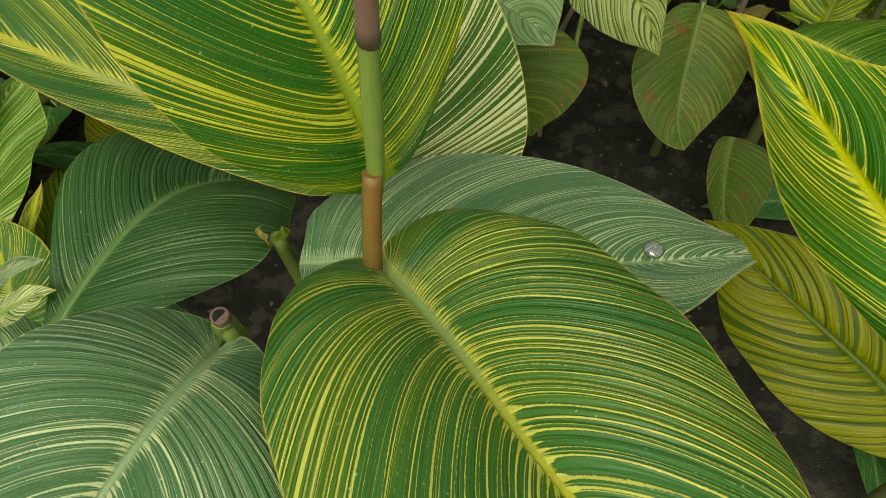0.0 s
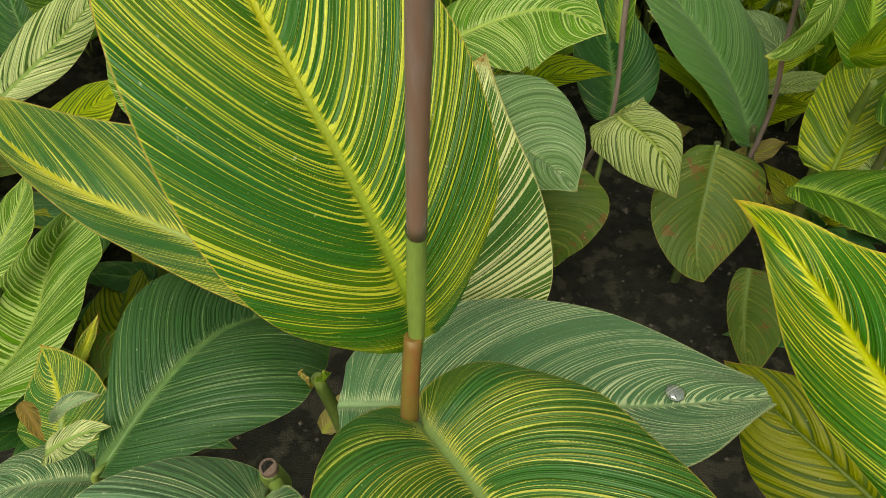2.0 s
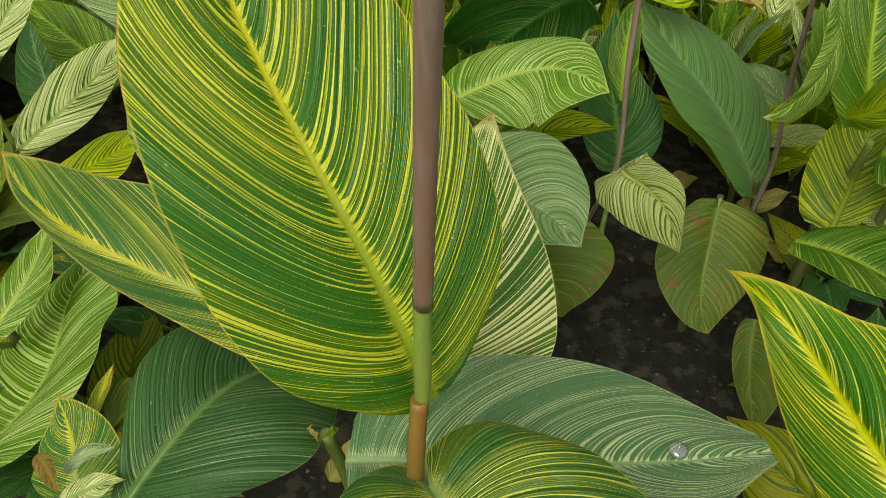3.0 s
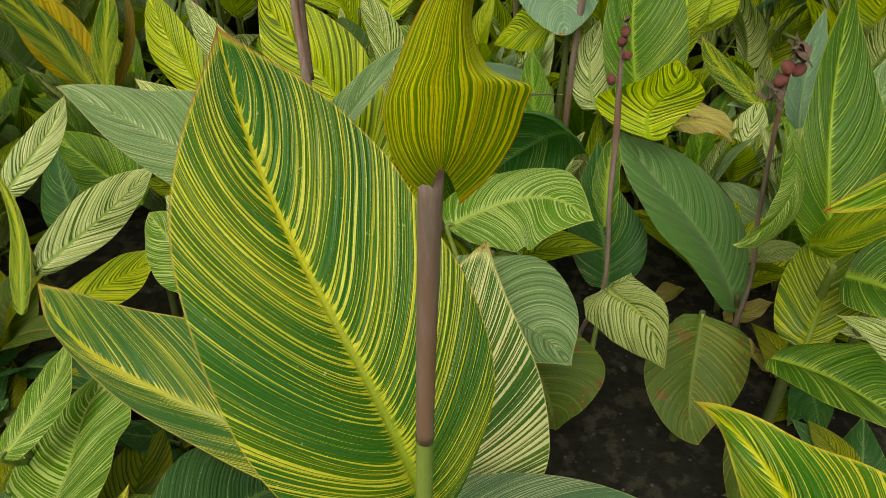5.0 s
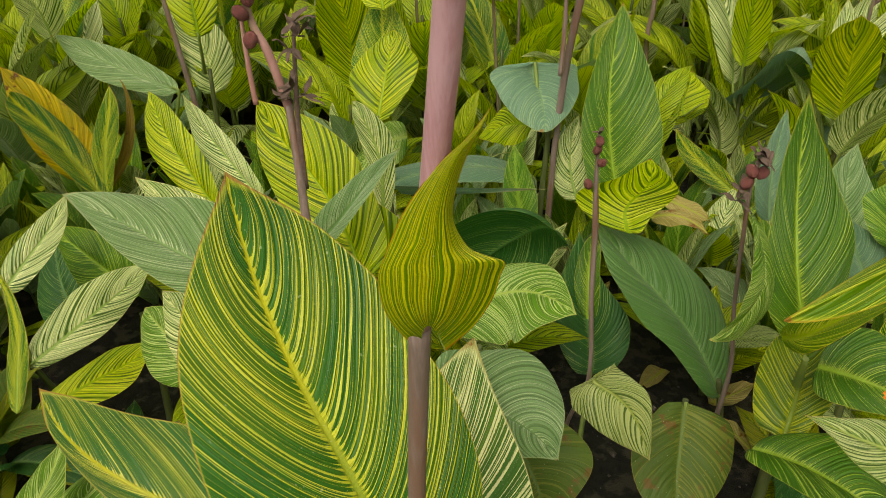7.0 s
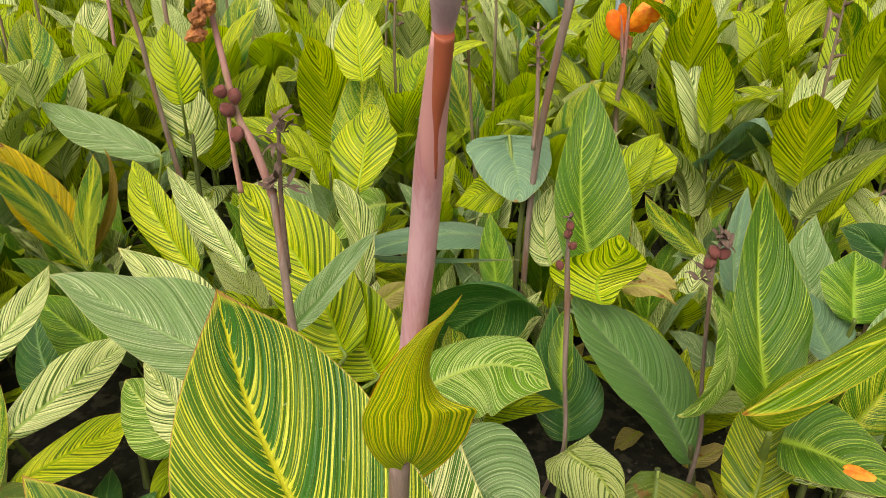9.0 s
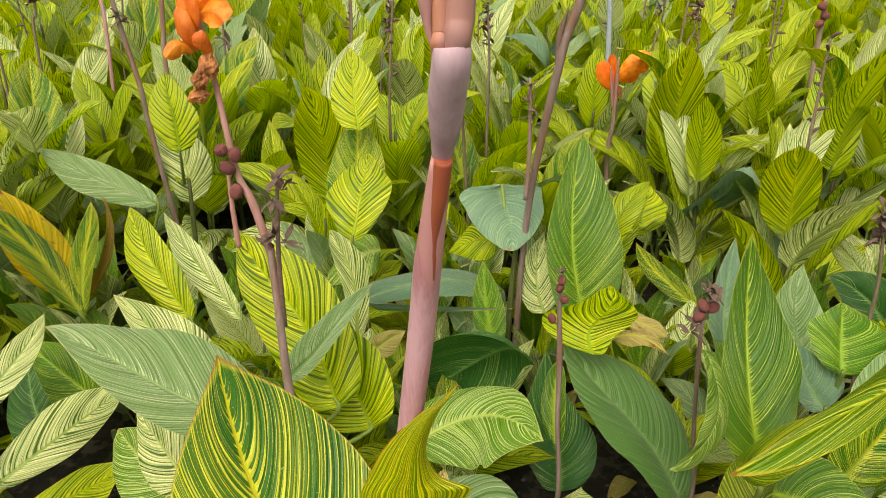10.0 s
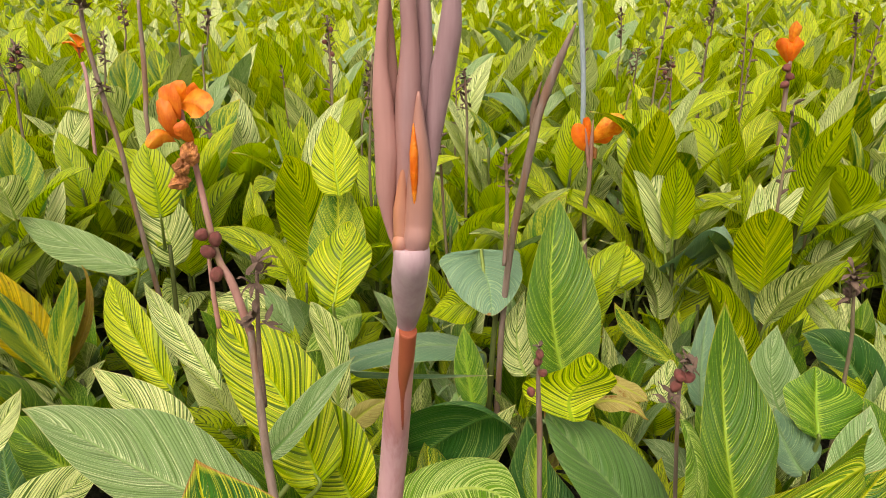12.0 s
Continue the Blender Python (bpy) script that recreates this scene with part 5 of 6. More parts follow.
flower_right = plant(0.620, 2.816, "canna with an orange and red flower on a pink stalk")
stem(flower_right, [(0.660, 2.831, -0.146), (0.590, 2.854, 0.606), (0.594, 2.846, 0.789), (0.595, 2.859, 0.969)], [0.012, 0.01, 0.01, 0.008], STEM)
petal(flower_right, (0.596, 2.860, 0.981), (0.642, 2.814, 1.049), (0.713, 2.816, 1.076), (0.639, 2.837, 1.090), (0.672, 2.831, 1.007), PETAL)
petal(flower_right, (0.596, 2.859, 0.976), (0.643, 2.891, 1.002), (0.690, 2.891, 0.997), (0.640, 2.914, 1.035), (0.664, 2.909, 0.964), PETAL_RED)
petal(flower_right, (0.585, 2.857, 0.938), (0.542, 2.820, 0.986), (0.524, 2.826, 1.065), (0.518, 2.839, 0.977), (0.562, 2.842, 1.019), PETAL_RED)
petal(flower_right, (0.584, 2.857, 0.948), (0.575, 2.881, 1.000), (0.566, 2.886, 1.075), (0.564, 2.901, 1.005), (0.597, 2.902, 1.014), PETAL_RED)
stem(flower_right, [(0.596, 2.850, 0.863), (0.592, 2.850, 0.973), (0.591, 2.850, 1.074)], [0.007, 0.009, 0.002], STALK_ROSE, "flower_bud")
stem(flower_right, [(0.586, 2.848, 0.870), (0.572, 2.842, 0.960), (0.560, 2.840, 1.040)], [0.006, 0.008, 0.002], STALK_ROSE, "flower_bud")
petal(flower_right, (0.593, 2.858, 0.957), (0.606, 2.838, 0.958), (0.611, 2.835, 0.910), (0.599, 2.857, 0.938), (0.622, 2.857, 0.943), FADED)

flower_edge = plant(1.600, 3.315, "tall canna stalk with a fading orange flower")
stem(flower_edge, [(1.550, 3.280, -0.177), (1.603, 3.305, 0.186), (1.605, 3.333, 0.576), (1.598, 3.362, 0.993), (1.595, 3.379, 1.242)], [0.016, 0.015, 0.013, 0.012, 0.01], STEM)
petal(flower_edge, (1.593, 3.378, 1.219), (1.545, 3.342, 1.285), (1.525, 3.346, 1.345), (1.530, 3.372, 1.276), (1.588, 3.373, 1.291), PETAL_RED)
petal(flower_edge, (1.593, 3.378, 1.219), (1.588, 3.342, 1.290), (1.599, 3.347, 1.350), (1.574, 3.373, 1.296), (1.637, 3.372, 1.276), PETAL_RED)
petal(flower_edge, (1.593, 3.380, 1.255), (1.573, 3.346, 1.340), (1.583, 3.351, 1.419), (1.567, 3.377, 1.347), (1.619, 3.378, 1.361), PETAL)
petal(flower_edge, (1.592, 3.378, 1.224), (1.566, 3.342, 1.280), (1.554, 3.345, 1.325), (1.554, 3.371, 1.271), (1.612, 3.371, 1.271), PETAL_RED)
seed_pod(flower_edge, (1.577, 3.351, 1.129), 0.018)
seed_pod(flower_edge, (1.597, 3.354, 1.168), 0.018)
seed_pod(flower_edge, (1.576, 3.357, 1.206), 0.018)

spike_left = plant(-1.150, 2.517, "leaning mauve canna stalk with husks at its tip")
stem(spike_left, [(-1.100, 2.482, -0.122), (-1.217, 2.546, 0.791), (-1.239, 2.561, 1.012), (-1.280, 2.577, 1.233), (-1.309, 2.591, 1.442), (-1.308, 2.599, 1.547)], [0.012, 0.01, 0.0095, 0.009, 0.008, 0.007], STEM)
husk(spike_left, (-1.308, 2.588, 1.542), 0.045, 91)
husk(spike_left, (-1.290, 2.587, 1.529), 0.045, 92)
husk(spike_left, (-1.263, 2.567, 1.245), 0.045, 93)
husk(spike_left, (-1.275, 2.569, 1.265), 0.045, 94)

bud_left = plant(-1.200, 2.916, "canna stalk with a long closed mauve bud")
stem(bud_left, [(-1.290, 2.981, -0.157), (-1.296, 2.957, 0.932), (-1.287, 2.972, 1.148), (-1.277, 2.981, 1.288), (-1.267, 2.999, 1.532)], [0.01, 0.009, 0.0105, 0.011, 0.006], STEM)

flower_far = plant(-1.900, 3.514, "canna with a small orange flower")
stem(flower_far, [(-1.900, 3.479, -0.191), (-1.831, 3.561, 0.981), (-1.837, 3.577, 1.204)], [0.01, 0.009, 0.008], STEM_PINK)
flower(flower_far, (-1.846, 3.582, 1.272), 0.10, 101, petals=5)

spike_0 = plant(-0.565, 3.315, "dry canna stalk with dark husks at its tip")
stem(spike_0, [(-0.565, 3.280, -0.177), (-0.565, 3.352, 0.857), (-0.558, 3.373, 1.153), (-0.567, 3.393, 1.433)], [0.007, 0.006, 0.0055, 0.0035], STALK_DRY)
husk(spike_0, (-0.567, 3.393, 1.433), 0.038, 200)
husk(spike_0, (-0.566, 3.390, 1.400), 0.044, 201)
husk(spike_0, (-0.566, 3.388, 1.367), 0.050, 202)
husk(spike_0, (-0.565, 3.386, 1.334), 0.038, 203)
husk(spike_0, (-0.564, 3.383, 1.301), 0.044, 204)
husk(spike_0, (-0.563, 3.381, 1.267), 0.050, 205)
husk(spike_0, (-0.563, 3.379, 1.233), 0.038, 206)
seed_pod(spike_0, (-0.551, 3.389, 1.378), 0.011)
seed_pod(spike_0, (-0.583, 3.385, 1.323), 0.011)
seed_pod(spike_0, (-0.551, 3.381, 1.267), 0.011)

spike_1 = plant(0.073, 2.816, "dry canna stalk with dark husks at its tip")
stem(spike_1, [(0.073, 2.781, -0.143), (0.073, 2.850, 0.837), (0.074, 2.865, 1.057), (0.062, 2.880, 1.267)], [0.007, 0.006, 0.0055, 0.0035], STALK_DRY)
husk(spike_1, (0.062, 2.880, 1.267), 0.038, 207)
husk(spike_1, (0.063, 2.878, 1.242), 0.044, 208)
husk(spike_1, (0.064, 2.876, 1.218), 0.050, 209)
husk(spike_1, (0.065, 2.875, 1.193), 0.038, 210)
husk(spike_1, (0.065, 2.873, 1.168), 0.044, 211)
husk(spike_1, (0.066, 2.871, 1.142), 0.050, 212)
husk(spike_1, (0.067, 2.869, 1.117), 0.038, 213)

spike_2 = plant(0.990, 3.913, "dry canna stalk with dark husks at its tip")
stem(spike_2, [(0.990, 3.878, -0.219), (0.990, 3.951, 0.821), (1.023, 3.965, 1.024), (1.035, 3.979, 1.221)], [0.007, 0.006, 0.0055, 0.0035], STALK_DRY)
husk(spike_2, (1.035, 3.979, 1.221), 0.038, 214)
husk(spike_2, (1.031, 3.978, 1.197), 0.044, 215)
husk(spike_2, (1.027, 3.976, 1.174), 0.050, 216)
husk(spike_2, (1.023, 3.974, 1.151), 0.038, 217)
husk(spike_2, (1.019, 3.973, 1.127), 0.044, 218)
husk(spike_2, (1.014, 3.971, 1.104), 0.050, 219)
husk(spike_2, (1.010, 3.969, 1.080), 0.038, 220)

spike_3 = plant(1.167, 3.913, "dry canna stalk with dark husks at its tip")
stem(spike_3, [(1.167, 3.878, -0.219), (1.167, 3.950, 0.805), (1.203, 3.963, 0.986), (1.220, 3.975, 1.161)], [0.007, 0.006, 0.0055, 0.0035], STALK_DRY)
husk(spike_3, (1.220, 3.975, 1.161), 0.038, 221)
husk(spike_3, (1.215, 3.974, 1.140), 0.044, 222)
husk(spike_3, (1.211, 3.972, 1.119), 0.050, 223)
husk(spike_3, (1.206, 3.971, 1.098), 0.038, 224)
husk(spike_3, (1.201, 3.969, 1.077), 0.044, 225)
husk(spike_3, (1.196, 3.968, 1.056), 0.050, 226)
husk(spike_3, (1.191, 3.966, 1.035), 0.038, 227)
seed_pod(spike_3, (1.234, 3.973, 1.126), 0.011)
seed_pod(spike_3, (1.191, 3.970, 1.091), 0.011)
seed_pod(spike_3, (1.223, 3.968, 1.056), 0.011)

spike_4 = plant(1.219, 1.818, "dry canna stalk with dark husks at its tip")
stem(spike_4, [(1.219, 1.784, -0.073), (1.219, 1.827, 0.554), (1.206, 1.838, 0.709), (1.184, 1.849, 0.857)], [0.007, 0.006, 0.0055, 0.0035], STALK_DRY)
husk(spike_4, (1.184, 1.849, 0.857), 0.038, 228)
husk(spike_4, (1.186, 1.847, 0.839), 0.044, 229)
husk(spike_4, (1.187, 1.846, 0.822), 0.050, 230)
husk(spike_4, (1.189, 1.845, 0.804), 0.038, 231)
husk(spike_4, (1.191, 1.844, 0.786), 0.044, 232)
husk(spike_4, (1.192, 1.842, 0.769), 0.050, 233)
husk(spike_4, (1.194, 1.841, 0.751), 0.038, 234)

spike_5 = plant(2.437, 4.312, "dry canna stalk with dark husks at its tip")
stem(spike_5, [(2.437, 4.278, -0.247), (2.437, 4.364, 0.989), (2.430, 4.377, 1.179), (2.403, 4.390, 1.363)], [0.007, 0.006, 0.0055, 0.0035], STALK_DRY)
husk(spike_5, (2.403, 4.390, 1.363), 0.038, 235)
husk(spike_5, (2.404, 4.389, 1.341), 0.044, 236)
husk(spike_5, (2.406, 4.387, 1.319), 0.050, 237)
husk(spike_5, (2.407, 4.386, 1.297), 0.038, 238)
husk(spike_5, (2.408, 4.384, 1.275), 0.044, 239)
husk(spike_5, (2.410, 4.382, 1.253), 0.050, 240)
husk(spike_5, (2.411, 4.381, 1.231), 0.038, 241)

spike_6 = plant(-1.843, 2.916, "dry canna stalk with dark husks at its tip")
stem(spike_6, [(-1.843, 2.881, -0.150), (-1.843, 2.965, 1.053), (-1.818, 2.976, 1.207), (-1.808, 2.986, 1.356)], [0.007, 0.006, 0.0055, 0.0035], STALK_DRY)
husk(spike_6, (-1.808, 2.986, 1.356), 0.038, 242)
husk(spike_6, (-1.810, 2.985, 1.339), 0.044, 243)
husk(spike_6, (-1.811, 2.984, 1.321), 0.050, 244)
husk(spike_6, (-1.813, 2.983, 1.303), 0.038, 245)
husk(spike_6, (-1.814, 2.981, 1.285), 0.044, 246)
husk(spike_6, (-1.816, 2.980, 1.267), 0.050, 247)
husk(spike_6, (-1.817, 2.979, 1.250), 0.038, 248)
seed_pod(spike_6, (-1.797, 2.984, 1.327), 0.011)
seed_pod(spike_6, (-1.829, 2.982, 1.297), 0.011)
seed_pod(spike_6, (-1.804, 2.980, 1.267), 0.011)

spike_7 = plant(-1.960, 3.913, "dry canna stalk with dark husks at its tip")
stem(spike_7, [(-1.960, 3.878, -0.219), (-1.960, 3.952, 0.838), (-1.919, 3.969, 1.072), (-1.898, 3.985, 1.298)], [0.007, 0.006, 0.0055, 0.0035], STALK_DRY)
husk(spike_7, (-1.898, 3.985, 1.298), 0.038, 249)
husk(spike_7, (-1.902, 3.983, 1.272), 0.044, 250)
husk(spike_7, (-1.905, 3.981, 1.245), 0.050, 251)
husk(spike_7, (-1.909, 3.979, 1.218), 0.038, 252)
husk(spike_7, (-1.912, 3.977, 1.191), 0.044, 253)
husk(spike_7, (-1.915, 3.975, 1.164), 0.050, 254)
husk(spike_7, (-1.919, 3.973, 1.137), 0.038, 255)

spike_8 = plant(-1.369, 3.913, "dry canna stalk with dark husks at its tip")
stem(spike_8, [(-1.369, 3.878, -0.219), (-1.369, 3.970, 1.087), (-1.329, 3.981, 1.253), (-1.308, 3.993, 1.415)], [0.007, 0.006, 0.0055, 0.0035], STALK_DRY)
husk(spike_8, (-1.308, 3.993, 1.415), 0.038, 256)
husk(spike_8, (-1.312, 3.991, 1.396), 0.044, 257)
husk(spike_8, (-1.316, 3.990, 1.376), 0.050, 258)
husk(spike_8, (-1.320, 3.989, 1.357), 0.038, 259)
husk(spike_8, (-1.324, 3.987, 1.338), 0.044, 260)
husk(spike_8, (-1.329, 3.986, 1.318), 0.050, 261)
husk(spike_8, (-1.333, 3.985, 1.299), 0.038, 262)

spike_9 = plant(1.598, 2.916, "dry canna stalk with dark husks at its tip")
stem(spike_9, [(1.598, 2.881, -0.150), (1.598, 2.939, 0.681), (1.598, 2.950, 0.833), (1.585, 2.960, 0.981)], [0.007, 0.006, 0.0055, 0.0035], STALK_DRY)
husk(spike_9, (1.585, 2.960, 0.981), 0.038, 263)
husk(spike_9, (1.585, 2.959, 0.963), 0.044, 264)
husk(spike_9, (1.585, 2.958, 0.946), 0.050, 265)
husk(spike_9, (1.585, 2.956, 0.928), 0.038, 266)
husk(spike_9, (1.585, 2.955, 0.910), 0.044, 267)
husk(spike_9, (1.585, 2.954, 0.893), 0.050, 268)
husk(spike_9, (1.585, 2.953, 0.875), 0.038, 269)
seed_pod(spike_9, (1.601, 2.958, 0.952), 0.011)
seed_pod(spike_9, (1.573, 2.956, 0.922), 0.011)
seed_pod(spike_9, (1.603, 2.954, 0.893), 0.011)

spike_10 = plant(1.471, 4.113, "dry canna stalk with dark husks at its tip")
stem(spike_10, [(1.471, 4.078, -0.233), (1.471, 4.170, 1.086), (1.491, 4.183, 1.273), (1.492, 4.196, 1.455)], [0.007, 0.006, 0.0055, 0.0035], STALK_DRY)
husk(spike_10, (1.492, 4.196, 1.455), 0.038, 270)
husk(spike_10, (1.489, 4.195, 1.434), 0.044, 271)
husk(spike_10, (1.487, 4.193, 1.412), 0.050, 272)
husk(spike_10, (1.484, 4.192, 1.391), 0.038, 273)
husk(spike_10, (1.482, 4.190, 1.369), 0.044, 274)
husk(spike_10, (1.479, 4.189, 1.347), 0.050, 275)
husk(spike_10, (1.477, 4.187, 1.325), 0.038, 276)

spike_11 = plant(-0.452, 3.514, "dry canna stalk with dark husks at its tip")
stem(spike_11, [(-0.452, 3.479, -0.191), (-0.452, 3.549, 0.808), (-0.414, 3.563, 1.009), (-0.394, 3.577, 1.203)], [0.007, 0.006, 0.0055, 0.0035], STALK_DRY)
husk(spike_11, (-0.394, 3.577, 1.203), 0.038, 277)
husk(spike_11, (-0.399, 3.575, 1.180), 0.044, 278)
husk(spike_11, (-0.403, 3.574, 1.157), 0.050, 279)
husk(spike_11, (-0.407, 3.572, 1.134), 0.038, 280)
husk(spike_11, (-0.411, 3.571, 1.111), 0.044, 281)
husk(spike_11, (-0.416, 3.569, 1.087), 0.050, 282)
husk(spike_11, (-0.420, 3.567, 1.064), 0.038, 283)

spike_12 = plant(-1.967, 4.312, "dry canna stalk with dark husks at its tip")
stem(spike_12, [(-1.967, 4.278, -0.247), (-1.967, 4.369, 1.060), (-1.948, 4.382, 1.241), (-1.949, 4.394, 1.418)], [0.007, 0.006, 0.0055, 0.0035], STALK_DRY)
husk(spike_12, (-1.949, 4.394, 1.418), 0.038, 284)
husk(spike_12, (-1.950, 4.392, 1.397), 0.044, 285)
husk(spike_12, (-1.950, 4.391, 1.376), 0.050, 286)
husk(spike_12, (-1.950, 4.390, 1.355), 0.038, 287)
husk(spike_12, (-1.951, 4.388, 1.334), 0.044, 288)
husk(spike_12, (-1.951, 4.387, 1.312), 0.050, 289)
husk(spike_12, (-1.951, 4.385, 1.291), 0.038, 290)
seed_pod(spike_12, (-1.931, 4.392, 1.383), 0.011)
seed_pod(spike_12, (-1.973, 4.389, 1.348), 0.011)
seed_pod(spike_12, (-1.934, 4.387, 1.312), 0.011)

spike_13 = plant(1.154, 4.911, "dry canna stalk with dark husks at its tip")
stem(spike_13, [(1.154, 4.876, -0.289), (1.154, 4.956, 0.855), (1.166, 4.973, 1.099), (1.155, 4.990, 1.337)], [0.007, 0.006, 0.0055, 0.0035], STALK_DRY)
husk(spike_13, (1.155, 4.990, 1.337), 0.038, 291)
husk(spike_13, (1.154, 4.988, 1.308), 0.044, 292)
husk(spike_13, (1.153, 4.986, 1.280), 0.050, 293)
husk(spike_13, (1.153, 4.984, 1.252), 0.038, 294)
husk(spike_13, (1.152, 4.982, 1.224), 0.044, 295)
husk(spike_13, (1.151, 4.980, 1.195), 0.050, 296)
husk(spike_13, (1.150, 4.978, 1.167), 0.038, 297)

spike_14 = plant(-1.854, 4.911, "dry canna stalk with dark husks at its tip")
stem(spike_14, [(-1.854, 4.876, -0.289), (-1.854, 4.967, 1.009), (-1.838, 4.981, 1.214), (-1.844, 4.995, 1.413)], [0.007, 0.006, 0.0055, 0.0035], STALK_DRY)
husk(spike_14, (-1.844, 4.995, 1.413), 0.038, 298)
husk(spike_14, (-1.844, 4.993, 1.390), 0.044, 299)
husk(spike_14, (-1.844, 4.992, 1.366), 0.050, 300)
husk(spike_14, (-1.844, 4.990, 1.342), 0.038, 301)
husk(spike_14, (-1.843, 4.988, 1.318), 0.044, 302)
husk(spike_14, (-1.843, 4.987, 1.294), 0.050, 303)
husk(spike_14, (-1.843, 4.985, 1.270), 0.038, 304)

left_fill = plant(-0.950, 1.419, "canna with striped leaves in the shade of others")
stem(left_fill, [(-0.950, 1.380, -0.115), (-0.940, 1.399, 0.155), (-0.950, 1.412, 0.354)], [0.0117, 0.0099, 0.006299999999999999], STEM_DARK)
leaf(left_fill, IVORY, (-0.622, 1.129, 0.435), (-0.706, 1.199, 0.493), (-0.786, 1.264, 0.541), (-0.776, 1.189, 0.475), (-0.637, 1.196, 0.531))
leaf(left_fill, FRESH, (-0.999, 1.499, 0.345), (-1.127, 1.539, 0.438), (-1.278, 1.618, 0.495), (-1.181, 1.511, 0.380), (-1.064, 1.564, 0.488))
leaf(left_fill, IVORY, (-0.688, 1.471, 0.507), (-0.809, 1.507, 0.588), (-0.971, 1.597, 0.671), (-0.884, 1.499, 0.575), (-0.750, 1.530, 0.636))
leaf(left_fill, MIST, (-0.686, 1.158, 0.374), (-0.777, 1.216, 0.443), (-0.847, 1.271, 0.483), (-0.851, 1.192, 0.408), (-0.715, 1.224, 0.490))
leaf(left_fill, DEEP, (-1.151, 1.436, 0.269), (-1.247, 1.540, 0.347), (-1.296, 1.650, 0.431), (-1.328, 1.534, 0.349), (-1.118, 1.558, 0.358))
leaf(left_fill, WITHER, (-0.253, 1.506, 0.560), (-0.211, 1.521, 0.590), (-0.161, 1.534, 0.615), (-0.224, 1.530, 0.611), (-0.196, 1.507, 0.560))
leaf(pod, FRESH, (0.195, 1.119, 0.602), (0.193, 1.188, 0.704), (0.200, 1.217, 0.750), (0.168, 1.166, 0.644), (0.213, 1.151, 0.674), full=0.45, fl=(-0.01, 0.11, 0.08, 0.01, 0.01), fr=(-0.14, -0.01, -0.04, -0.04, -0.01), snake=-0.013, arch=0.003, rows=24)
leaf(wide, WITHER, (0.374, 1.483, 0.640), (0.437, 1.464, 0.656), (0.505, 1.432, 0.626), (0.444, 1.484, 0.663), (0.429, 1.443, 0.643), wave=0.008)
leaf(wide, WITHER, (0.423, 1.632, 0.621), (0.498, 1.610, 0.596), (0.555, 1.588, 0.571), (0.517, 1.631, 0.605), (0.477, 1.589, 0.585), wave=0.008)

stake = tagged(new("stake"), "straight blue-grey plastic stake standing among the plants", "stake")
stem(stake, [(0.670, 3.277, -0.217), (0.640, 3.367, 1.060), (0.576, 3.408, 1.649)], [0.0125, 0.0125, 0.0125], STAKE, "pole")
leaf(far_left, AUTUMN, (-1.277, 1.875, 0.519), (-1.365, 1.888, 0.708), (-1.468, 1.900, 0.872), (-1.432, 1.864, 0.651), (-1.308, 1.912, 0.764))
leaf(teal, IVORY, (0.239, 1.824, 0.501), (0.212, 1.881, 0.606), (0.234, 1.939, 0.720), (0.161, 1.880, 0.587), (0.266, 1.883, 0.625))
leaf(teal, LIME, (0.099, 1.937, 0.688), (0.023, 1.986, 0.665), (-0.063, 2.031, 0.598), (0.037, 1.933, 0.627), (0.004, 2.038, 0.700))
leaf(teal, FRESH, (0.080, 1.719, 0.434), (0.057, 1.778, 0.563), (0.045, 1.836, 0.673), (0.019, 1.777, 0.544), (0.107, 1.778, 0.564))
leaf(teal, MIST, (-0.287, 2.032, 0.605), (-0.382, 2.029, 0.565), (-0.483, 2.022, 0.462), (-0.359, 1.975, 0.510), (-0.387, 2.082, 0.612))
leaf(tall, FRESH, (0.587, 0.971, 0.628), (0.660, 0.911, 0.642), (0.780, 0.830, 0.628), (0.706, 0.974, 0.685), (0.632, 0.860, 0.623), full=0.45, rows=40)
leaf(tall, MIST, (0.463, 1.121, 0.855), (0.472, 1.021, 0.745), (0.380, 0.952, 0.697), (0.491, 1.023, 0.655), (0.461, 1.027, 0.842), full=0.5, fl=(-0.06, -0.03, 0.05, 0.13, 0.04), fr=(-0.04, 0.0, -0.03, 0.02, 0.09), snake=-0.009, arch=0.013, rows=36)
leaf(spear, SMOOTH, (0.889, 1.227, 0.566), (0.933, 1.264, 0.665), (0.982, 1.339, 0.737), (0.870, 1.264, 0.664), (1.008, 1.264, 0.667))
leaf(spear, GOLD, (0.782, 1.076, 0.559), (0.829, 1.084, 0.667), (0.884, 1.091, 0.770), (0.768, 1.085, 0.687), (0.908, 1.080, 0.620))
leaf(spear, SMOOTH, (0.983, 1.618, 0.433), (0.921, 1.679, 0.582), (0.939, 1.740, 0.731), (0.850, 1.679, 0.581), (1.005, 1.680, 0.601))
leaf(spear, DEEP, (1.380, 1.914, 0.356), (1.286, 1.973, 0.489), (1.171, 2.027, 0.541), (1.244, 1.969, 0.427), (1.323, 1.979, 0.570))
leaf(curl, BROWNED, (-0.538, 0.356, 0.596), (-0.523, 0.342, 0.584), (-0.501, 0.320, 0.577), (-0.514, 0.346, 0.586), (-0.532, 0.336, 0.580))
stem(tall, [(0.612, 1.050, 0.338), (0.591, 1.021, 0.491), (0.553, 0.953, 0.661)], [0.012, 0.011, 0.005], STEM_GREEN, "leaf_stalk")

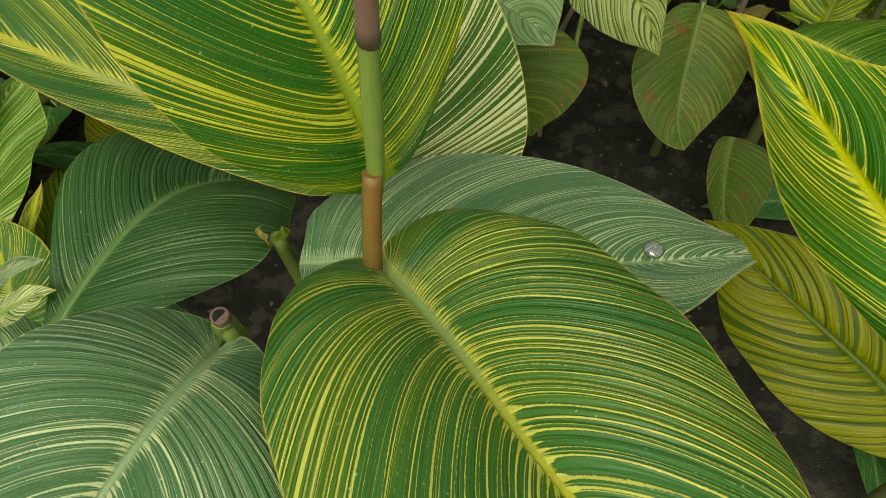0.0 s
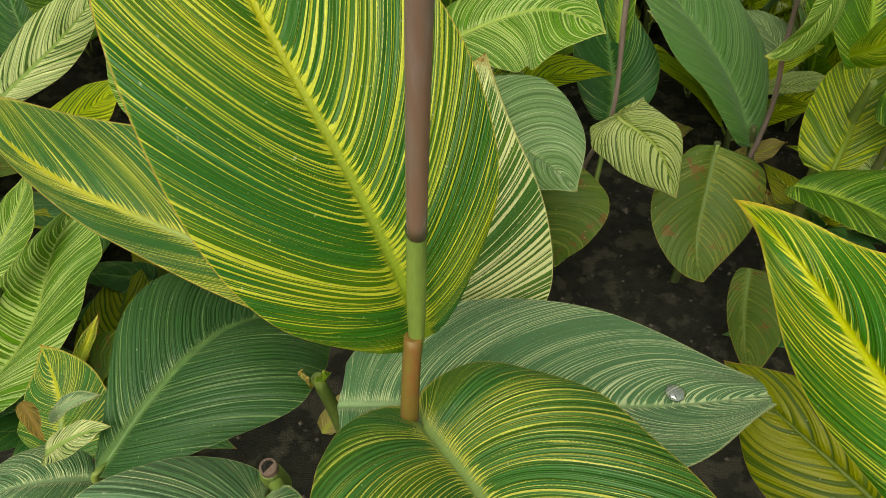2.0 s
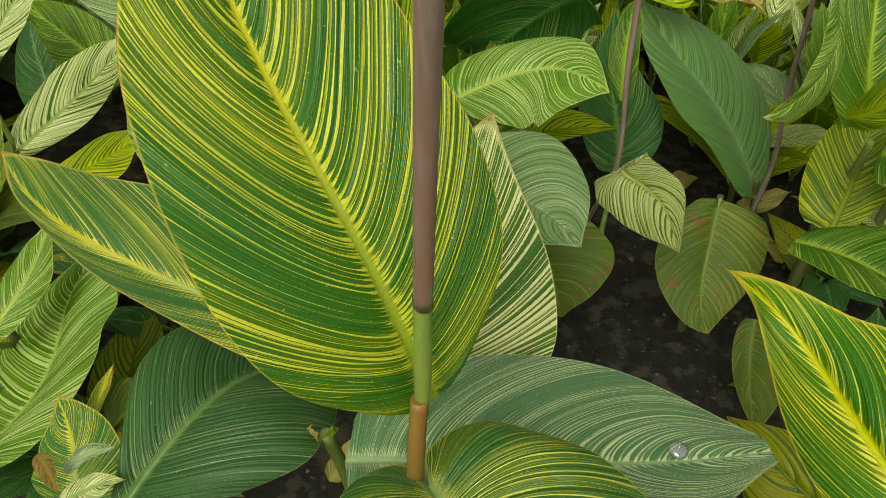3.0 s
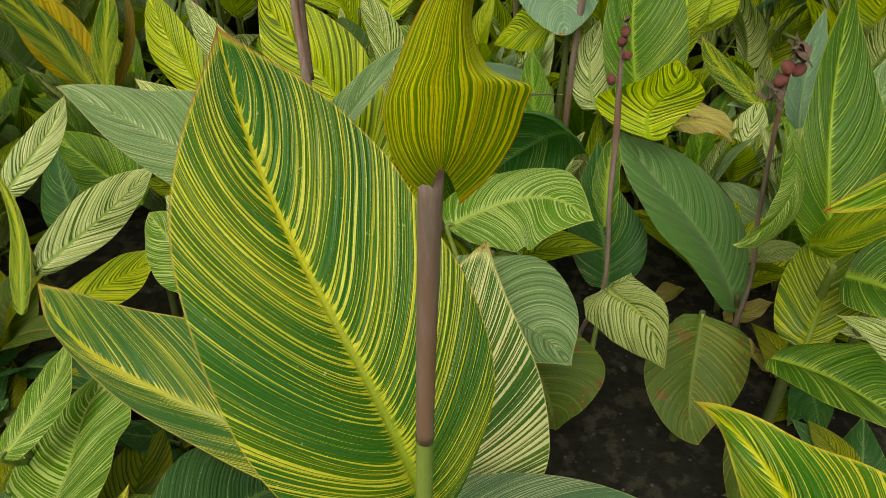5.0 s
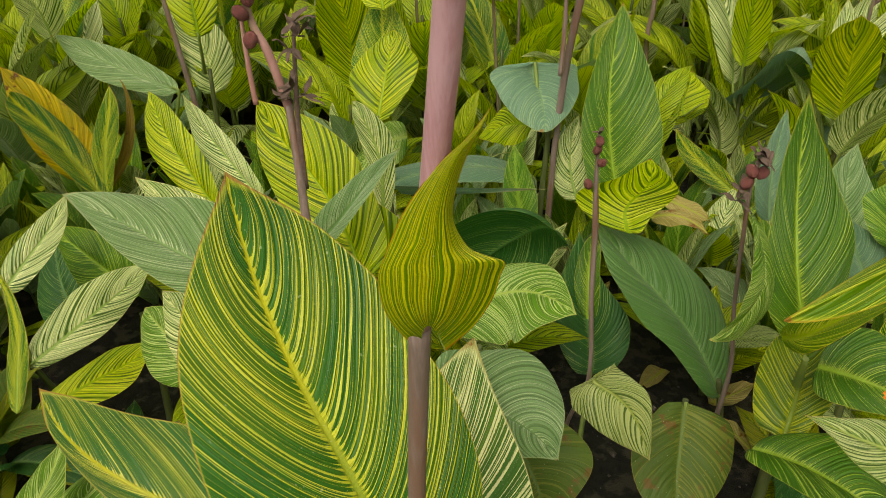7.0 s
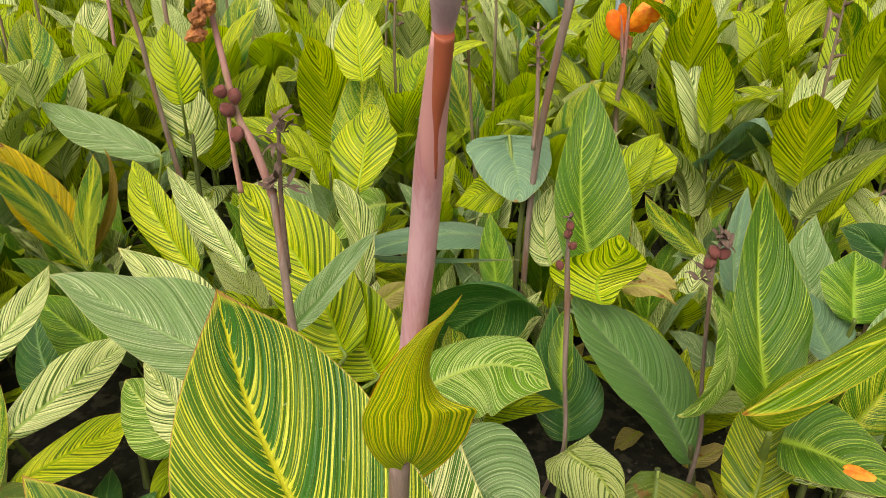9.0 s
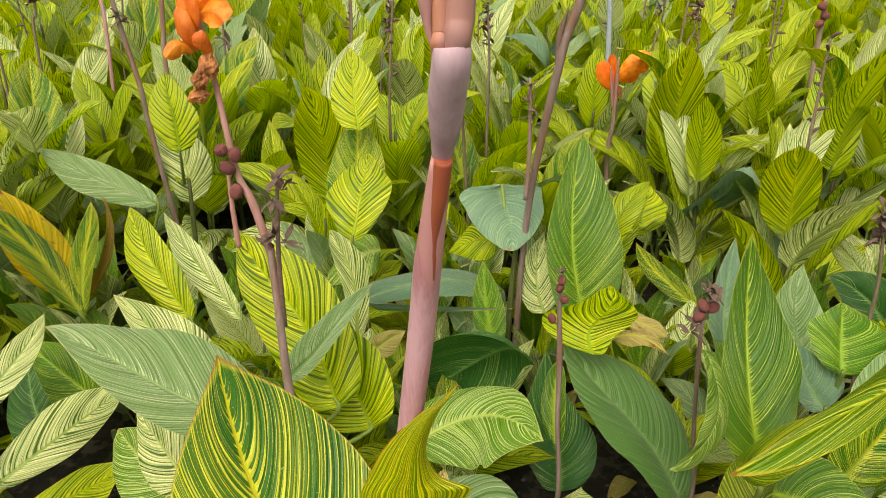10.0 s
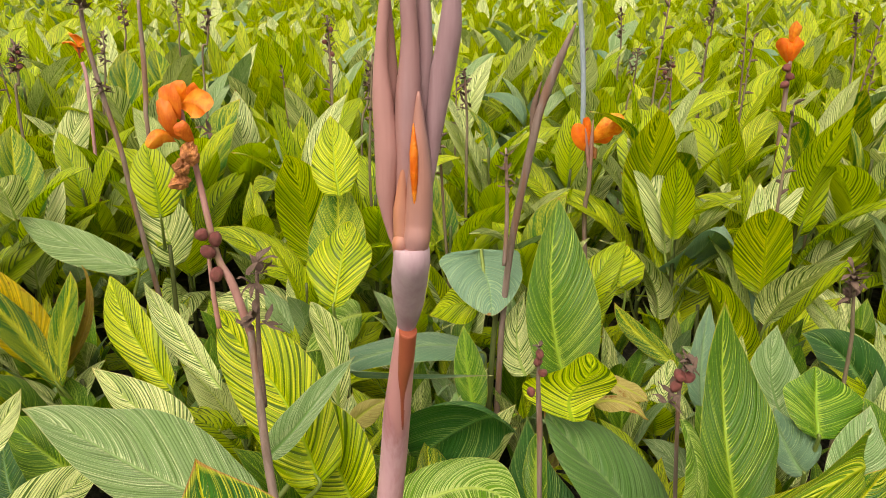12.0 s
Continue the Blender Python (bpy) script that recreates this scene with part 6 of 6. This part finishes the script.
# ---- a water drop on a leaf, and a stake ----
def water_drop(x, y, z, size):
    bm = bmesh.new()
    bmesh.ops.create_uvsphere(bm, u_segments=28, v_segments=16, radius=size)
    for v in bm.verts:
        v.co.z = max(v.co.z, -size * 0.25) * 0.5
        v.co.x *= 1.05 + 0.08 * noise.noise(v.co * 60)
    me = bpy.data.meshes.new("water_drop")
    bm.to_mesh(me)
    bm.free()
    me.polygons.foreach_set("use_smooth", [True] * len(me.polygons))
    me.materials.append(WATER)
    ob = tagged(new("water_drop", me), "clear round water drop lying on a leaf", "water drop")
    ob.location = (x, y, z)
    return ob


water_drop(0.227, 0.471, 0.522, 0.0125)
for x, y, z, size in ((-0.068, 0.497, 0.580, 0.005), (-0.089, 0.468, 0.585, 0.006), (-0.010, 0.527, 0.563, 0.003), (0.014, 0.545, 0.556, 0.0025), (-0.029, 0.500, 0.569, 0.0035),
                      (0.053, 0.538, 0.547, 0.003), (0.108, 0.551, 0.536, 0.0025), (-0.434, 0.562, 0.518, 0.004), (-0.456, 0.535, 0.527, 0.003), (-0.458, 0.436, 0.539, 0.0035),
                      (-0.434, 0.572, 0.518, 0.003), (0.113, 1.261, 0.612, 0.004), (0.033, 1.163, 0.576, 0.0035), (-0.016, 1.246, 0.593, 0.003), (0.074, 1.272, 0.607, 0.0035)):
    water_drop(x, y, z, size)



def wall_behind():
    """A low grey kerb wall and a pale path where the field ends."""
    bm = bmesh.new()
    for x0, x1, y0, y1, z1 in ((-30, 30, 17.4, 17.7, 0.75), (-30, 30, 17.3, 17.8, 0.83)):
        bmesh.ops.create_cube(bm, size=1, matrix=Matrix.Translation(((x0 + x1) / 2, (y0 + y1) / 2, z1 / 2 if z1 < 0.8 else 0.79)) @ Matrix.Diagonal((x1 - x0, y1 - y0, z1 if z1 < 0.8 else 0.08, 1)))
    me = bpy.data.meshes.new("wall")
    bm.to_mesh(me)
    bm.free()
    me.materials.append(FENCE)
    return tagged(new("wall", me), "low grey wall at the end of the field", "wall", kind="structure")


wall_behind()


def fallen_petal():
    v, f, m = blade((-0.024, 0.004, 0.003), (0, 0, 0.007), (0.030, -0.008, 0.004), (0.0, 0.013, 0.004), (0.0, -0.013, 0.003), lobe=0.0, full=0.5, sharp=0.4, point=0.0, rows=14, columns=COLUMNS[::2], bulge=0.7, wave=0.002)
    ob = link_mesh("fallen_petal", v, f, PETAL)
    ob.location = (0.683, 0.880, 0.6405)
    ob.rotation_euler = (0.29, -0.13, -0.35)
    return tagged(ob, "fallen orange petal lying on a green leaf", "petal")


fallen_petal()

# ---- the field behind: plants drawn from a few patterns ----
def blades_of(rng, tall):
    """Leaf placements of one random plant that stands at the origin."""
    out, turn = [], rng.uniform(0, 6.28)
    count = rng.randint(8, 11)
    for k in range(count):
        high = tall * (0.22 + 0.62 * k / (count - 1)) + rng.uniform(-0.03, 0.03)
        turn += 2.6 + rng.uniform(-0.6, 0.6)
        d = np.array((math.cos(turn), math.sin(turn), 0.0))
        upz = np.array((0, 0, 1.0))
        rise = math.radians(rng.uniform(54, 84) if k > 1 else rng.uniform(25, 60))
        bend = math.radians(rng.uniform(5, 45))
        long = rng.uniform(0.40, 0.54) * (0.85 if k == count - 1 else 1)
        wide = long * rng.uniform(0.15, 0.225)
        base = d * 0.035 + upz * high
        mid = base + (d * math.cos(rise) + upz * math.sin(rise)) * long * 0.5
        end = rise - bend
        tip = mid + (d * math.cos(end) + upz * math.sin(end)) * long * 0.52
        main = (tip - base) / np.linalg.norm(tip - base)
        side = np.cross(main, upz)
        side = side / np.linalg.norm(side)
        face = np.cross(side, main)
        twist = rng.uniform(-0.5, 0.5)
        side, face = side * math.cos(twist) + face * math.sin(twist), face * math.cos(twist) - side * math.sin(twist)
        lift = rng.uniform(0.05, 0.45)
        pick = rng.choices((LIME, VEINED, GOLD, IVORY, SMOOTH, TEAL, PALE, DEEP), (34, 31, 4, 14, 8, 2, 6, 1))[0]
        out.append((pick, base, mid, tip, mid - side * wide + face * wide * lift, mid + side * wide + face * wide * lift, high,
                    dict(full=rng.uniform(0.5, 0.64), sharp=rng.uniform(0.72, 0.95), point=0.55, bulge=rng.uniform(0.2, 0.6), wave=rng.uniform(0, 0.004), lobe=0.01)))
    return out


rng = random.Random(7)
patterns = []
for k in range(12):
    tall = rng.uniform(0.70, 0.92)
    p = plant(0, 0, "canna plant with lime and cream-striped leaves", "cannas of the field")
    verts, faces = tube([(0, 0, 0), (0.01, 0, tall * 0.5), (0, 0, tall)], [0.012, 0.010, 0.006], 8)
    link_mesh("stem", verts, faces, STEM_DARK, p)
    for pick, base, mid, tip, left, right, high, shape in blades_of(rng, tall):
        leaf(p, pick, base, mid, tip, left, right, root=(0, 0, high - 0.08), rows=20, columns=COLUMNS[::2], **shape)
    if k % 4 == 0:
        dry_spike(p, (0.01, 0, tall * 0.6), (rng.uniform(-0.06, 0.06), rng.uniform(-0.05, 0.05), tall + rng.uniform(0.38, 0.55)), rng)
    patterns.append(p)
first = {id(p): True for p in patterns}
shade_patterns = []
# Dark leaf materials put the gloom under the taller plants into the colour.
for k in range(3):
    p = plant(0, 0, "low canna, its dull dark greens standing in for deep shade", "low cannas in the shade")
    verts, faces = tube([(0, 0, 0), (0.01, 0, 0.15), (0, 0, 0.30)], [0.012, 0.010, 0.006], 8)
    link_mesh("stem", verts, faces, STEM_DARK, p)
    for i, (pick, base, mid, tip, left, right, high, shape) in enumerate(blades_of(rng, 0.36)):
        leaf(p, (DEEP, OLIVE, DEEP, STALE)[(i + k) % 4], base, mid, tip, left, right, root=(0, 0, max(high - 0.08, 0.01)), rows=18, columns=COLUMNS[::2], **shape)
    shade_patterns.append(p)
for k in range(3):
    p = plant(0, 0, "young canna with green and lime leaves between taller ones", "young cannas")
    verts, faces = tube([(0, 0, 0), (0.01, 0, 0.14), (0, 0, 0.28)], [0.012, 0.010, 0.006], 8)
    link_mesh("stem", verts, faces, STEM_DARK, p)
    for i, (pick, base, mid, tip, left, right, high, shape) in enumerate(blades_of(rng, 0.34)):
        leaf(p, (FRESH, SMOOTH, LIME, IVORY, FRESH)[(i + k) % 5], base, mid, tip, left, right, root=(0, 0, max(high - 0.08, 0.01)), rows=18, columns=COLUMNS[::2], **shape)
    shade_patterns.append(p)
shade_first = {id(p): True for p in shade_patterns}


# where plants stay low, round the flowering stalks and the folded leaf
CLEAR = ((0.50, 2.45, 0.34), (0.62, 2.75, 0.25), (0.95, 2.35, 0.20), (1.25, 2.45, 0.15), (-1.0, 2.3, 0.3), (-0.3, 2.1, 0.35))


def crowded(x, y):
    return y < 2.1 or any((x - a) ** 2 + (y - b) ** 2 < r * r for a, b, r in CLEAR)


def taken(x, y):
    """Where the plants set by hand stand."""
    return y < 2.15 + 0.12 * math.sin(x * 5) and abs(x) < 1.55 or y < 0.2


spots, y = [], 0.35
while y < 15:
    step = 0.315
    half = 10.5
    x = -half + rng.uniform(0, step)
    while x < half:
        spots.append((x + rng.uniform(-0.1, 0.1), y + rng.uniform(-0.1, 0.1)))
        x += step
    y += step
spots = [s for s in spots if not taken(*s)]
low = [(-1.30, 1.15), (-1.52, 1.55), (-0.82, 1.50), (-0.62, 1.72), (0.92, 1.78), (1.32, 1.45), (1.15, 1.05), (1.45, 1.9), (0.1, 2.0), (-0.1, 1.6), (0.7, 1.85), (-1.1, 0.75), (-0.75, 0.62), (-1.25, 0.92), (-0.95, 1.12), (-0.6, 1.3), (-0.35, 1.55), (-0.05, 1.3), (1.0, 1.4), (0.8, 0.95), (0.95, 0.7), (-0.55, 0.35), (0.62, 1.55), (0.78, 1.25), (-0.2, 1.75), (-0.5, 2.0), (0.45, 2.05), (-0.75, 0.95), (0.72, 0.5)]
seen = lambda s: s[1] < 4.3 and abs(s[0]) < 0.62 * s[1] + 0.7
near = [s for s in spots if seen(s)]
far = [s for s in spots if not seen(s)]
young = [(-1.85 + 0.24 * (k % 16) + rng.uniform(-0.07, 0.07), 1.38 + 0.23 * (k // 16) + rng.uniform(-0.06, 0.06)) for k in range(80)]
young = [s for s in young if (s[0] - 0.42) ** 2 + (s[1] - 1.38) ** 2 > 0.12 and not (s[0] < -0.4 and s[1] < 1.72)]
for x, y in near + low + young:
    p = rng.choice(patterns)
    while crowded(x, y) and patterns.index(p) % 4 == 0:
        p = rng.choice(patterns)
    m = Matrix.LocRotScale((x, y, 0), Euler((rng.uniform(-0.08, 0.08), rng.uniform(-0.08, 0.08), rng.uniform(0, 6.28))), (1, 1, rng.uniform(0.88, 1.14)) if not crowded(x, y) else (0.75, 0.75, 0.78 if y >= 2.1 else 0.48 if y > 1.1 else 0.36))
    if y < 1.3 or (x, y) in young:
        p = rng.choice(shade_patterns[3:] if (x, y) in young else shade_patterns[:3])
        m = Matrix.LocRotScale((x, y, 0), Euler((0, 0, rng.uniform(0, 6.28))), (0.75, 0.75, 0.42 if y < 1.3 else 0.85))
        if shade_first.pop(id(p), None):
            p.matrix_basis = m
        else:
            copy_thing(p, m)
    elif first.pop(id(p), None):
        p.matrix_basis = m
    else:
        copy_thing(p, m)
for p in patterns:
    if id(p) in first:
        p.location = (rng.uniform(-1, 1), 6.4, 0)

# the far part of the field, too small to tell plant from plant
def far_field(places):
    verts, faces, kinds, maps, start = [], [], [], {"UVMap": [], "Rib": [], "Edge": []}, 0
    picks = [LIME, VEINED, GOLD, IVORY, SMOOTH, TEAL, PALE, DEEP]
    stock = []
    for k in range(10):
        stock.append([(picks.index(b[0]), blade(*b[1:6], rows=7, columns=COLUMNS_FAR if k > 4 else COLUMNS[::4], shift=rng.uniform(0, 90), **b[7])) for b in blades_of(rng, rng.uniform(0.70, 0.92))])
    for x, y in places:
        a, tall = rng.uniform(0, 6.28), rng.uniform(0.88, 1.14)
        spin = np.array(((math.cos(a), -math.sin(a), 0), (math.sin(a), math.cos(a), 0), (0, 0, tall)))
        for kind, (v, f, m) in rng.choice(stock):
            verts.append(v @ spin.T + (x, y, 0))
            faces.append(np.array(f) + start)
            kinds.append(np.full(len(f), kind))
            start += len(v)
            for key in maps:
                maps[key].append(m[key])
    verts, faces, kinds = np.concatenate(verts), np.concatenate(faces), np.concatenate(kinds)
    me = bpy.data.meshes.new("far_cannas")
    me.vertices.add(len(verts))
    me.vertices.foreach_set("co", verts.astype(np.float32).ravel())
    me.loops.add(faces.size)
    me.loops.foreach_set("vertex_index", faces.astype(np.int32).ravel())
    me.polygons.add(len(faces))
    me.polygons.foreach_set("loop_start", np.arange(0, faces.size, 4, dtype=np.int32))
    for key, values in maps.items():
        me.uv_layers.new(name=key)
        me.uv_layers[key].data.foreach_set("uv", np.concatenate(values).astype(np.float32)[faces.ravel()].ravel())
    for material in picks:
        me.materials.append(material)
    me.polygons.foreach_set("material_index", kinds.astype(np.int32))
    me.polygons.foreach_set("use_smooth", [True] * len(faces))
    me.update(calc_edges=True)
    return tagged(new("far_cannas", me), "far canna field of lime and cream-striped leaves", "plants", kind="stuff")


far_field(far)

# ---- ground ----
def ground():
    nx, ny = 120, 150
    verts, faces = [], []
    for j in range(ny + 1):
        w = j / ny
        y = -2 + 9 * w + 36000 * (max(0, w - 0.62) ** 3 - max(0, 0.16 - w) ** 3 * 8)
        for i in range(nx + 1):
            u = 2 * i / nx - 1
            x = 4 * u + 900 * u ** 7
            z = 0.03 * noise.noise(Vector((x * 2.3, y * 2.3, 0))) + 0.012 * noise.noise(Vector((x * 11, y * 11, 3))) if abs(x) < 12 and y < 14 else 0
            verts.append((x, y, z - 0.01))
    row = nx + 1
    for j in range(ny):
        for i in range(nx):
            faces.append((j * row + i, j * row + i + 1, (j + 1) * row + i + 1, (j + 1) * row + i))
    return tagged(link_mesh("ground", verts, faces, SOIL), "dark damp soil with grit and dead leaves", "ground", kind="structure")


ground()


def grit(count):
    """Small stones and crumbs strewn on the soil of the bed."""
    rng = random.Random(5)
    verts, faces = [], []
    for k in range(count):
        x, y = rng.uniform(-1.2, 1.4), rng.uniform(0.3, 2.4)
        z = 0.03 * noise.noise(Vector((x * 2.3, y * 2.3, 0))) + 0.012 * noise.noise(Vector((x * 11, y * 11, 3))) - 0.01
        r = rng.uniform(0.002, 0.007) * (2.2 if k % 25 == 0 else 1)
        start = len(verts)
        for i in range(6):
            d = [(1, 0, 0), (-1, 0, 0), (0, 1, 0), (0, -1, 0), (0, 0, 0.7), (0, 0, -0.5)][i]
            verts.append((x + d[0] * r * rng.uniform(0.6, 1.3), y + d[1] * r * rng.uniform(0.6, 1.3), z + 0.002 + d[2] * r * rng.uniform(0.6, 1.2)))
        for a, b, c in ((0, 2, 4), (2, 1, 4), (1, 3, 4), (3, 0, 4), (2, 0, 5), (1, 2, 5), (3, 1, 5), (0, 3, 5)):
            faces.append((start + a, start + b, start + c))
    ob = link_mesh("grit", verts, faces, GRIT)
    return tagged(ob, "small stones and crumbs on dark soil", "grit", kind="stuff")


grit(1700)


def dead_leaf(x, y, turn, size):
    """A curled brown leaf that lies on the soil."""
    d = np.array((math.cos(turn), math.sin(turn), 0.0))
    e = np.array((-d[1], d[0], 0.0))
    o = np.array((x, y, 0.028))
    verts, faces, maps = blade(o, o + d * size * 0.5 + (0, 0, 0.012), o + d * size + (0, 0, 0.03), o + d * size * 0.5 - e * size * 0.2 + (0, 0, 0.02),
                               o + d * size * 0.5 + e * size * 0.2 + (0, 0, 0.026), rows=14, columns=COLUMNS[::2], wave=0.01, shift=x * 9)
    ob = link_mesh("dead_leaf", verts, faces, WITHER, None, maps)
    return tagged(ob, "curled brown dead leaf lying on the soil", "leaf", "dead leaves on the soil")


for x, y, turn, size in ((0.62, 1.48, 0.4, 0.16), (0.70, 1.30, 2.2, 0.13), (0.52, 1.62, 4.0, 0.15), (-0.32, 0.62, 1.0, 0.12), (-0.05, 0.85, 2.9, 0.13), (0.30, 1.9, 0.9, 0.17), (-0.2, 1.75, 3.6, 0.16)):
    dead_leaf(x, y, turn, size)
